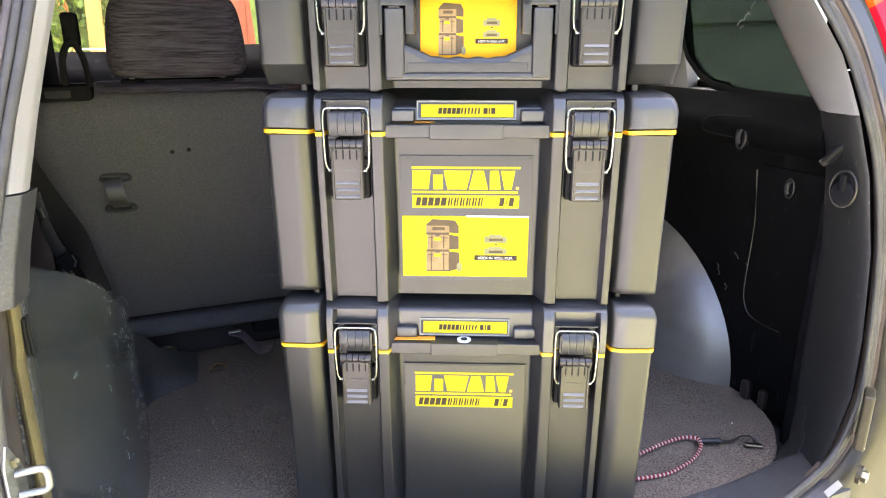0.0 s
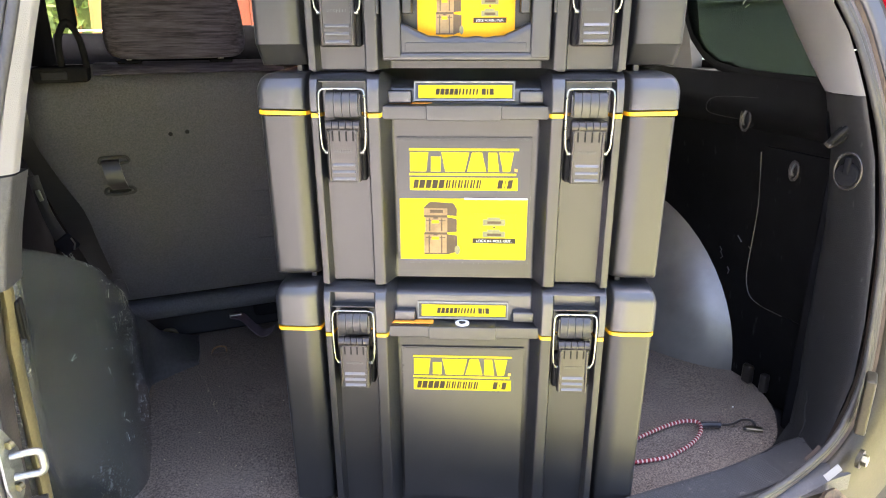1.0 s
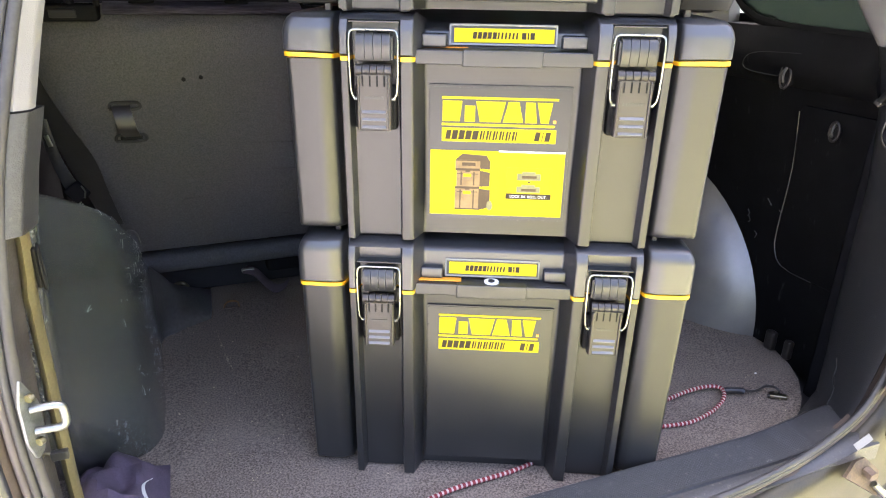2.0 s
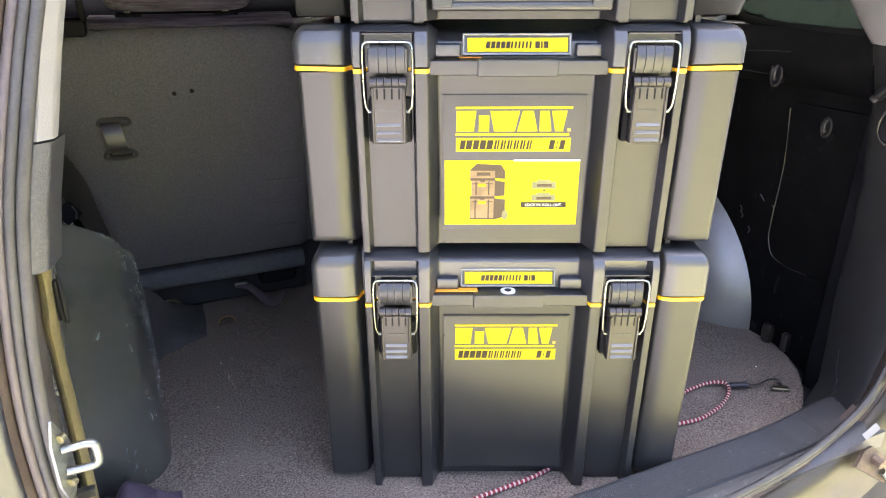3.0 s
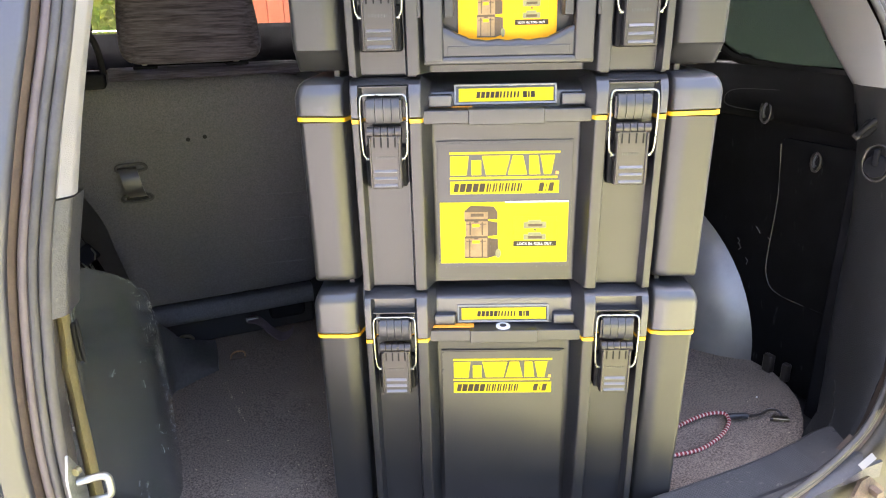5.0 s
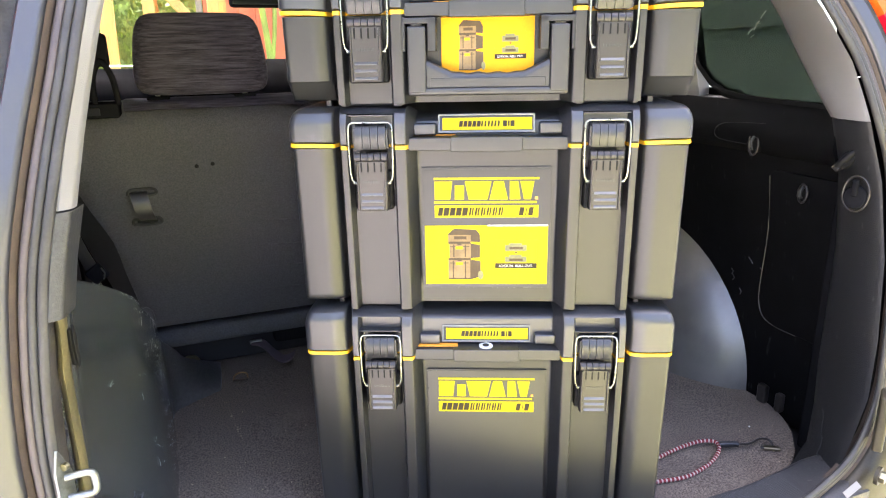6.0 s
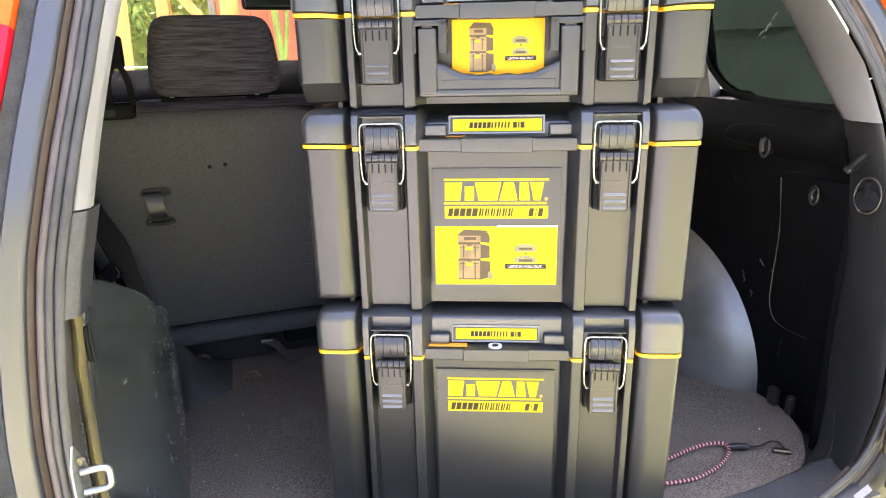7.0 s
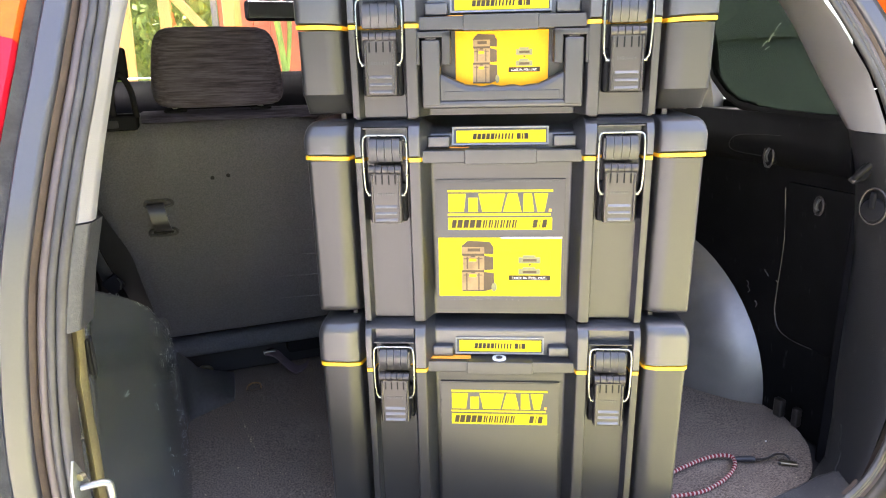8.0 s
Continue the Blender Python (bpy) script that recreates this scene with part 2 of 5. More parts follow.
def sheet(bm, grid, thick=0.0, way=(0, 0, 1)):
    """A surface through rows of points, with thickness along a direction."""
    rows = [[Vector(p) for p in r] for r in grid]
    loft(bm, rows, closed=False, caps=False)
    if thick:
        back = [[p + thick * Vector(way) for p in r] for r in rows]
        loft(bm, back, closed=False, caps=False)
        edge = lambda rs: [*rs[0], *[r[-1] for r in rs[1:]], *rs[-1][-2::-1], *[r[0] for r in rs[-2:0:-1]]]
        loft(bm, [edge(rows), edge(back)], closed=True, caps=False)
        bmesh.ops.remove_doubles(bm, verts=bm.verts[:], dist=1e-5)
    return bm


# ---- the car around the load (x across, y towards its front, z up from the cargo floor) ----
MID = 0.065           # the car's middle line


def flip(p, left):
    return (2 * MID - p[0], p[1], p[2]) if left else tuple(p)


GROUND = -0.66
bm = bmesh.new()
sheet(bm, [[(x, y, GROUND) for x in (-300, -8, 8, 300)] for y in (-300, -8, 9, 300)])
solid("ground", bm, ASPHALT, "grey paved yard under the car", "ground", "structure")
bm = bmesh.new()
sheet(bm, [[(x, y, GROUND + 0.004) for x in (-40, -3, 40)] for y in (3.2, 20, 60)])
solid("lawn", bm, GRASS, "rough green lawn beyond the car", "lawn", "structure")

# slanted near edge stands for the car's shadow edge, made by colour
LAWN_X = (-1.0, -0.5, 0.0, 0.5, 1.0, 1.5, 3.1)
bm = bmesh.new()
sheet(bm, [[(x - 0.1 * k * (x < 0), y if k else -1.10 + 0.30 * min(x, 1.5), GROUND + 0.004) for x in LAWN_X] for k, y in enumerate((0, -3.0, -12.0, -60.0))])
solid("lawn", bm, DRY_LAWN, "sunlit dry lawn behind the car", "lawn", "structure")
# unseen pale ground, added to throw light back into the car's left side
bm = bmesh.new()
sheet(bm, [[(x, y, GROUND + 0.004) for x in (-60, -8, -1.004 - 0.1 * k)] for k, y in enumerate((-1.40, -3.0, -12.0, -60.0))])
solid("pavement", bm, BOUNCE_GROUND, "unseen pale ground added behind the car to bounce light", "pavement", "structure")
# unseen hedge ring, added so that reflections have a dark horizon
bm = bmesh.new()
rng = random.Random(21)
rows = []
for k in range(61):
    a = math.pi * (k - 30) / 40
    r, h = 15 + rng.uniform(-0.8, 0.8), 3.4 + rng.uniform(-0.9, 0.9)
    rows.append([(r * math.sin(a) * f, -r * math.cos(a) * f, GROUND + z) for f, z in ((1.0, 0.0), (0.97, 1.0 + 0.2 * h * rng.random()), (1.0, 0.7 * h), (1.04, h), (1.12, h * 0.9), (1.15, 0.0))])
sheet(bm, rows)
solid("hedge", bm, FAR_HEDGE, "unseen green hedge added behind the car to darken the reflected horizon", "hedge", "structure")

# cargo floor
EDGE_Y, EDGE_X = (-0.10, -0.048, 0.004, 0.05, 0.097, 0.15, 0.198, 0.25, 0.93), (0.545, 0.617, 0.682, 0.725, 0.754, 0.772, 0.785, 0.80, 0.86)
bm = bmesh.new()
sheet(bm, [[(x, y, 0.0015 * math.sin(17 * x) * math.cos(13 * y)) for x in np.linspace(-0.66, float(np.interp(y, EDGE_Y, EDGE_X)), 22)] for y in [*np.linspace(-0.10, 0.26, 15), *np.linspace(0.3, 0.93, 12)]], 0.03, (0, 0, -1))
solid("cargo_floor", bm, CARPET, "dark grey carpet of the cargo floor with lint", "carpet", "structure")
bm = bmesh.new()
rbox(bm, (-0.75, -0.15, -0.25), (0.9, 2.2, -0.035), 0.0)
solid("car_underfloor", bm, DARK, "dark underside of the car's floor", "car floor", "structure")

# aperture of the tailgate: line of the rubber seal on the right half, mirrored to the left
SEAL = [(0.065, -0.19, 0.045), (0.28, -0.187, 0.045), (0.43, -0.178, 0.056), (0.55, -0.160, 0.072), (0.624, -0.15, 0.112), (0.664, -0.142, 0.194),
        (0.678, -0.130, 0.294), (0.684, -0.112, 0.436), (0.668, -0.092, 0.573), (0.636, -0.080, 0.662), (0.613, -0.052, 0.747), (0.577, -0.022, 0.822),
        (0.53, 0.015, 0.90), (0.44, 0.045, 0.965), (0.065, 0.06, 0.99)]

SEAL_LEFT = [(0.065, -0.19, 0.045), (-0.15, -0.187, 0.045), (-0.30, -0.178, 0.056), (-0.42, -0.165, 0.072), (-0.490, -0.155, 0.112), (-0.528, -0.148, 0.194), (-0.541, -0.140, 0.294),
             (-0.545, -0.130, 0.38), (-0.542, -0.122, 0.45), (-0.535, -0.112, 0.52), (-0.526, -0.103, 0.58), (-0.512, -0.092, 0.64), (-0.497, -0.074, 0.70), (-0.480, -0.057, 0.76),
             (-0.465, -0.033, 0.82), (-0.44, 0.0, 0.90), (-0.36, 0.03, 0.965), (0.065, 0.06, 0.99)]


def ring_line():
    right = smooth_line(SEAL, 6)
    left = smooth_line(SEAL_LEFT, 6)
    return right[:-1] + left[::-1][:-1]


LOOP = ring_line()


def swept(bm, section, pick=lambda p: True, loop=LOOP):
    """Carries a cross-section (outwards, rearwards) round the aperture, over the stretch that pick() allows."""
    n = len(loop)
    rings, runs = [], []
    for i, p in enumerate(loop):
        d = (loop[(i + 1) % n] - loop[i - 1]).normalized()
        back = Vector((0, -1, 0)) - d * d.dot(Vector((0, -1, 0)))
        back.normalize()
        out = d.cross(back)
        if out.dot(p - Vector((MID, p.y, 0.5))) < 0:
            out = -out
        if pick(p):
            rings.append([p + o * out + r * back for o, r in section])
        else:
            if rings:
                runs.append(rings)
            rings = []
    if len(rings) == n:
        rings.append(rings[0])
        loft(bm, rings, closed=True, caps=False)
        bmesh.ops.remove_doubles(bm, verts=bm.verts[:], dist=1e-6)
        return bm
    if runs and rings and pick(loop[0]) and pick(loop[-1]):
        runs[0] = rings + runs[0]
        rings = []
    for r in runs + ([rings] if rings else []):
        if len(r) > 1:
            loft(bm, r)
    return bm


def arc(cx, cy, r, n=8, a0=0.0, a1=360.0):
    return [(cx + r * math.cos(radians(a0 + (a1 - a0) * k / n)), cy + r * math.sin(radians(a0 + (a1 - a0) * k / n))) for k in range(n)]


seal = thing("tailgate_seal", pose(0, 0, 0), "black ribbed rubber seal round the tailgate opening", "rubber seal")
part("bulb", swept(bmesh.new(), arc(0.0, 0.004, 0.0052, 10)), SEAL_GREY, seal)
part("lip", swept(bmesh.new(), arc(0.0092, 0.003, 0.0044, 10)), SEAL_GREY, seal)
part("rib", swept(bmesh.new(), arc(0.0172, 0.0005, 0.0046, 10)), SEAL_LIT, seal)

body = thing("car_body", pose(0, 0, 0), "pewter grey car body round the open tailgate", "car body")
tagged(body, kind="structure")
part("jamb", swept(bmesh.new(), [(0.0205, -0.02), (0.0215, -0.003), (0.024, 0.001), (0.0285, 0.005), (0.0285, -0.02)]), JAMB_REFLECTION, body)
bare = lambda p: p.z < 0.30 and p.x > MID - 0.4
part("rear_flange", swept(bmesh.new(), [(0.0287, 0.005), (0.0305, 0.010), (0.035, 0.0125), (0.050, 0.014), (0.0525, 0.011), (0.0525, -0.02), (0.0287, -0.02)], lambda p: not bare(p)), PAINT, body)
part("lower_flange", swept(bmesh.new(), [(0.0287, 0.006), (0.034, 0.020), (0.050, 0.028), (0.085, 0.032), (0.16, 0.034), (0.17, -0.02), (0.0287, -0.02)], lambda p: p.z < 0.32 and p.x > MID - 0.4), SILL_PAINT_DIMMED, body, "painted body sill, dusty, with a gold-grey reflection in its colour")
part("gap_strip", swept(bmesh.new(), [(0.0527, 0.004), (0.0665, 0.005), (0.0665, -0.02), (0.0527, -0.02)], lambda p: not bare(p)), GAP, body, "dull black strip beside the lamps")
part("outer_panel", swept(bmesh.new(), [(0.072, 0.014), (0.25, 0.0), (0.32, -0.08), (0.32, -0.10), (0.072, -0.03)], lambda p: 0.30 <= p.z < 0.5), PAINT, body)
for left in (True, False):
    side = lambda p: (p.x < MID) == left
    lamp = thing("tail_light", pose(0, 0, 0), "glossy red and amber tail light on the car's rear pillar", "tail light", "tail lights")
    part("red_lens", swept(bmesh.new(), [(0.067, 0.004), (0.070, 0.014), (0.12, 0.018), (0.25, 0.0), (0.25, -0.03), (0.067, -0.03)], lambda p: side(p) and 0.5 <= p.z < 0.800), LAMP_RED, lamp)
    part("amber_lens", swept(bmesh.new(), [(0.0668, 0.004), (0.070, 0.0145), (0.12, 0.0185), (0.25, 0.0005), (0.25, -0.03), (0.0668, -0.03)], lambda p: side(p) and 0.782 <= p.z < 0.95), LAMP_AMBER, lamp)

# sill with its scuff plate
bm = bmesh.new()
prof = [(-0.074, -0.01), (-0.078, 0.020), (-0.084, 0.036), (-0.093, 0.042), (-0.165, 0.040), (-0.178, 0.030), (-0.186, 0.028), (-0.186, -0.03), (-0.074, -0.03)]
rise = lambda x: 0.020 * min(1, max(0, (abs(x - MID) - 0.36) / 0.16)) ** 2
loft(bm, [[(x, y, z + rise(x)) for y, z in prof] for x in np.linspace(-0.50, 0.63, 26)])
solid("tailgate_sill", bm, SCUFF, "black plastic tailgate sill, scratched and dusty", "sill", "structure")
plate = thing("scuff_plate", pose(0, 0, 0), "knurled black scuff plate on the tailgate sill", "scuff plate")
bm = bmesh.new()
loft(bm, [[(x, y, z + rise(x)) for y, z in ((-0.092, 0.043), (-0.094, 0.0465), (-0.158, 0.0445), (-0.160, 0.040))] for x in np.linspace(-0.40, 0.53, 20)])
part("pad", bm, SCUFF, plate)
verts, faces = [], []
for j in range(19):
    y = -0.0995 - 0.003 * j
    for k in range(292):
        x = -0.385 + 0.0031 * k + 0.00155 * (j % 2)
        z = 0.0464 - 0.031 * (-0.094 - y) + rise(x)
        n = len(verts)
        verts += [(x - 0.0014, y, z), (x, y - 0.0014, z), (x + 0.0014, y, z), (x, y + 0.0014, z), (x, y, z + 0.0011)]
        faces += [(n, n + 1, n + 4), (n + 1, n + 2, n + 4), (n + 2, n + 3, n + 4), (n + 3, n, n + 4)]
knurl = bpy.data.meshes.new("knurling")
knurl.from_pydata(verts, [], faces)
knurl.materials.append(SCUFF)
ribs = new("knurling", knurl)
ribs.parent = plate
tagged(ribs, kind="stuff")

# right side lining: wall panel, wheel arch, corner post
def wall_x(y, z):
    return 0.775 - 0.045 * max(0, (z - 0.35) / 0.25) ** 1.5


bm = bmesh.new()
ys, zs = np.linspace(0.03, 1.0, 20), np.linspace(-0.02, 0.585, 16)
sheet(bm, [[(wall_x(y, z), y, z) for y in ys] for z in zs], 0.02, (1, 0, 0))
solid("side_lining", bm, BLACK, "black plastic side lining with scratches", "side lining", "structure")
# rounded ledge under the window
bm = bmesh.new()
lp = [(0.735, 0.560), (0.712, 0.578), (0.700, 0.602), (0.700, 0.625), (0.712, 0.645), (0.715, 0.668), (0.74, 0.672), (0.80, 0.60)]
loft(bm, [[(x - 0.045 * max(0, (0.1 - y) / 0.1) ** 2, y, z) for x, z in lp] for y in np.linspace(0.0, 0.75, 22)])
solid("window_ledge", bm, BLACK, "black plastic ledge below the quarter window", "window ledge", "structure")

# right wheel arch
bm = bmesh.new()


def arch_x(y, z):
    rho = math.hypot((y - 0.635) / 0.41, max(z, 0) / 0.358)
    return 0.782 - 0.150 * max(0.0, 1 - rho ** 2.4) ** 0.66 + 0.1 * max(0.0, rho - 1)


rows = []
for k in range(33):
    r = 0.02 + 1.0 * k / 32
    rows.append([(arch_x(0.635 - 0.41 * r * math.cos(a), 0.358 * r * math.sin(a)), 0.635 - 0.41 * r * math.cos(a), 0.358 * r * math.sin(a) - 0.004) for a in (math.pi * j / 28 for j in range(29))])
sheet(bm, rows)
solid("wheel_arch", bm, ARCH, "smooth grey plastic wheel arch cover beside the load", "wheel arch", "structure")

# rear corner post, lower black part and upper cream part, both sides
POST = [(0.02, 0.597, -0.056, 0.590, -0.135), (0.05, 0.652, -0.040, 0.600, -0.140), (0.11, 0.692, -0.012, 0.624, -0.142), (0.19, 0.696, -0.004, 0.660, -0.135), (0.29, 0.700, 0.0, 0.674, -0.124),
        (0.43, 0.698, 0.0, 0.680, -0.106), (0.56, 0.676, 0.0, 0.666, -0.088), (0.657, 0.640, 0.0, 0.632, -0.077)]
CREAMS = [(0.658, 0.640, 0.002, 0.632, -0.077), (0.70, 0.648, 0.045, 0.622, -0.064), (0.75, 0.654, 0.09, 0.608, -0.048), (0.83, 0.648, 0.145, 0.568, -0.015), (0.90, 0.635, 0.195, 0.524, 0.020), (1.0, 0.59, 0.26, 0.42, 0.06)]


def post_rows(table, left):
    rows = []
    for z, xi, yi, xs, ys in table:
        a, b = Vector((xs, ys, z)), Vector((xi, yi, z))
        bulge = Vector((-0.010, -0.006, 0))
        row = [a + Vector((0.01, 0.03, 0)), a, a.lerp(b, 0.12) + bulge * 0.6, a.lerp(b, 0.4) + bulge, a.lerp(b, 0.75) + bulge * 0.8, b + Vector((0.001, -0.006, 0)), b + Vector((0.006, 0.004, 0)), b + Vector((0.14, 0.06, 0))]
        rows.append([(flip(p, left)[0] + 0.011 * left, p[1] - 0.022 * left * (k > 2), p[2]) for k, p in enumerate(row)])
    return rows


solid("corner_post_trim", sheet(bmesh.new(), post_rows(POST, False)), POST_TRIM, "black plastic corner post lining with pale scratches", "corner trim", "structure")
solid("pillar_trim", sheet(bmesh.new(), post_rows(CREAMS, False)), CREAM, "smooth cream plastic pillar trim beside the tailgate", "pillar trim", "structure")

# left: cream pillar trim, black trim end below it, bare metal flange and a dark channel behind the seal
CREAM_LEFT = [(0.634, -0.494, -0.088, -0.511, -0.093), (0.70, -0.480, -0.064, -0.496, -0.074), (0.76, -0.465, -0.047, -0.479, -0.057), (0.82, -0.449, -0.028, -0.464, -0.033), (0.90, -0.425, 0.005, -0.44, 0.0), (1.0, -0.36, 0.04, -0.38, 0.03)]
TRIM_LEFT = [(0.528, -0.516, -0.109, -0.534, -0.113), (0.58, -0.507, -0.099, -0.525, -0.103), (0.632, -0.4945, -0.0885, -0.512, -0.0935)]


def left_rows(table, deep):
    rows = []
    for z, xi, yi, xs, ys in table:
        rows.append([(xs - 0.012, ys + 0.004, z), (xs - 0.002, ys - 0.002, z), (xs + 0.3 * (xi - xs), ys - 0.004, z), (xs + 0.8 * (xi - xs), yi - 0.004, z), (xi, yi, z), (xi + deep * 0.2, yi + deep, z), (xi - 0.03, yi + deep + 0.03, z), (xi - 0.13, yi + 0.09, z)])
    return rows


solid("pillar_trim", sheet(bmesh.new(), left_rows(CREAM_LEFT, 0.010)), CREAM, "smooth cream plastic pillar trim on the latch side", "pillar trim", "structure")
low_end = [[(x - 0.004, y + 0.03, 0.526) for x, y, z in left_rows(TRIM_LEFT, 0.03)[0]]]
solid("latch_side_trim", sheet(bmesh.new(), low_end + left_rows(TRIM_LEFT, 0.03)), SCUFF, "grained black plastic trim end above the latch", "corner trim", "structure")
FLANGE = [(0.02, -0.522, -0.513), (0.10, -0.540, -0.531), (0.20, -0.543, -0.534), (0.30, -0.542, -0.533), (0.36, -0.541, -0.532), (0.395, -0.5405, -0.532), (0.43, -0.5395, -0.531), (0.45, -0.540, -0.530), (0.47, -0.537, -0.528), (0.50, -0.535, -0.526), (0.54, -0.534, -0.525)]
bm = bmesh.new()
sheet(bm, [[(a - 0.004, -0.054, z), (a, -0.0625, z), (a + 0.4 * (b - a), -0.064, z), (a + 0.8 * (b - a), -0.059, z), (b, -0.053, z), (b, -0.049, z), (b - 0.008, -0.044, z)] for z, a, b in smooth_line(FLANGE, 3)])
solid("latch_side_flange", bm, JAMB_BRIGHT, "painted metal flange beside the latch, gold reflection in its colour", "body flange", "structure")
bm = bmesh.new()
for_channel = [(0.02, -0.43, -0.165, -0.530), (0.1, -0.487, -0.156, -0.547), (0.2, -0.529, -0.147, -0.550), (0.3, -0.541, -0.139, -0.549), (0.38, -0.545, -0.130, -0.545), (0.45, -0.542, -0.122, -0.540), (0.50, -0.537, -0.115, -0.535), (0.56, -0.529, -0.106, -0.532)]
sheet(bm, [[(sx - 0.002, sy + 0.004, z), (min(sx, a) - 0.008, sy + 0.03, z), (min(sx, a) - 0.008, -0.07, z), (a - 0.002, -0.058, z)] for z, sx, sy, a in for_channel])
solid("latch_side_channel", bm, RUBBER, "dark brown channel behind the seal", "body channel", "structure")

# left side lining
PL = [(-0.043, 0.555, -0.530, -0.522), (0.0, 0.545, -0.548, -0.524), (0.05, 0.525, -0.560, -0.526), (0.12, 0.50, -0.562, -0.526), (0.20, 0.468, -0.552, -0.518), (0.25, 0.445, -0.530, -0.508), (0.30, 0.415, -0.500, -0.494),
      (0.36, 0.373, -0.485, -0.486), (0.42, 0.33, -0.480, -0.481), (0.48, 0.275, -0.478, -0.479), (0.53, 0.245, -0.478, -0.482), (0.58, 0.215, -0.481, -0.483), (0.62, 0.185, -0.486, -0.481), (0.66, 0.145, -0.49, -0.480), (0.70, 0.09, -0.495, -0.485)]
FLOOR_LINE = [(-0.043, -0.600, 0.236), (0.0, -0.580, 0.238), (0.05, -0.560, 0.240), (0.12, -0.531, 0.246), (0.20, -0.503, 0.256), (0.25, -0.487, 0.273), (0.30, -0.4755, 0.305), (0.36, -0.474, 0.352), (0.42, -0.474, 0.416)]
rows = []
for y, t, xf, xt in [(-0.06, 0.556, -0.60, -0.575)] + PL:
    fx, fy = xf, y
    if y < 0.45:
        fx = float(np.interp(y, [f[0] for f in FLOOR_LINE], [f[1] for f in FLOOR_LINE])) - (0.05 if y < -0.05 else 0)
        fy = float(np.interp(y, [f[0] for f in FLOOR_LINE], [f[2] for f in FLOOR_LINE]))
    row = []
    for k in range(9):
        u = k / 8
        v = u ** 0.85
        out = 0.018 * math.sin(math.pi * u) ** 0.8 * max(0, min(1, (0.36 - y) / 0.1))
        row.append((fx + (xt - fx) * v - out * 0.3, fy + (y - fy) * v - out, t * u * 0.96 - 0.004 * (1 - u)))
    row += [(xt - 0.006, y, t * 0.985), (xt - 0.018, y, t), (xt - 0.05, y, t + 0.004), (xt - 0.16, y, t - 0.004)]
    rows.append(row)
bm = bmesh.new()
grid = [[Vector(p) for p in r] for r in rows]
fine_rows = [smooth_line([r[j] for r in grid], 3) for j in range(len(grid[0]))]
sheet(bm, fine_rows)
solid("side_lining", bm, PANEL, "scratched dark grey plastic side lining over the wheel arch", "side lining", "structure")
rng = random.Random(11)
bm = bmesh.new()
for k in range(50):
    i, j = (rng.randrange(1, 8), rng.randrange(10, 36)) if k > 44 else (rng.randrange(2, 9), rng.randrange(19, 30))
    p = fine_rows[i][j].lerp(fine_rows[i][j + 1], rng.random()).lerp(fine_rows[i + 1][j], rng.random() * 0.8)
    d = (fine_rows[i][j + 1] - fine_rows[i][j]).normalized() * rng.gauss(0, 1) + (fine_rows[i + 1][j] - fine_rows[i][j]).normalized() * rng.gauss(0, 1.2)
    d = d.normalized() * rng.choice((0.002, 0.003, 0.005, 0.008))
    o = Vector((0.0012, -0.0006, 0))
    tube(bm, [p + o - d, p + o * 1.3 + Vector((0, 0, 0.001)), p + o + d * 0.8], rng.uniform(0.00018, 0.00042), 4)
for k in range(70):
    i, j = rng.randrange(1, 8), rng.randrange(24, 31)
    p = fine_rows[i][j].lerp(fine_rows[i + 1][j], rng.random()) + Vector((0.0012, -0.0008, 0))
    d = Vector((rng.gauss(0, 0.0012), rng.gauss(0, 0.002), rng.gauss(0, 0.0035)))
    tube(bm, [p - d, p + Vector((0.0003, -0.0004, 0)), p + d], rng.uniform(0.00015, 0.0003), 4)
solid("lining_scratches", bm, mat("scratch_pale", (0.30, 0.30, 0.28), 0.7, vary=0.2, bump=0), "pale scratches scuffed into the grey side lining", "scratches", "stuff")
bm = bmesh.new()
FOOT = [[(-0.484, 0.58, -0.002), (-0.480, 0.645, -0.002), (-0.45, 0.668, -0.002), (-0.41, 0.693, -0.002), (-0.376, 0.713, -0.002)],
        [(-0.484, 0.595, 0.07), (-0.479, 0.650, 0.048), (-0.452, 0.680, 0.030), (-0.412, 0.703, 0.016), (-0.377, 0.720, 0.007)],
        [(-0.484, 0.605, 0.13), (-0.472, 0.655, 0.092), (-0.448, 0.69, 0.060), (-0.41, 0.735, 0.030), (-0.373, 0.765, 0.011)],
        [(-0.482, 0.61, 0.192), (-0.460, 0.655, 0.146), (-0.446, 0.71, 0.102), (-0.405, 0.80, 0.045), (-0.370, 0.855, 0.010)],
        [(-0.477, 0.70, -0.01), (-0.460, 0.77, -0.01), (-0.442, 0.80, -0.01), (-0.40, 0.84, -0.01), (-0.370, 0.865, -0.01)]]
grid = [smooth_line(r, 4) for r in FOOT]
grid = [[r[j] for r in grid] for j in range(len(grid[0]))]
grid = [smooth_line(r, 4) for r in grid]
grid.append([Vector((p.x + 0.001, p.y, -0.01)) for p in grid[-1]])
sheet(bm, grid)
solid("lining_foot", bm, FOOT_BLACK, "black plastic foot of the side lining beside the seat", "side lining", "structure")

# upper left wall, roof, front of the cabin
bm = bmesh.new()
rbox(bm, (-0.74, -0.10, -0.2), (-0.665, 0.95, 0.66), 0.01)
rbox(bm, (-0.72, -0.03, 0.5), (-0.60, 0.13, 0.80), 0.005)
rbox(bm, (-0.74, 0.12, 0.66), (-0.66, 0.95, 1.0), 0.01)
rbox(bm, (-0.66, 0.72, 0.62), (-0.575, 0.86, 1.0), 0.02)
solid("wall_left", bm, DASH, "dark inner wall and pillar of the car", "car wall", "structure")
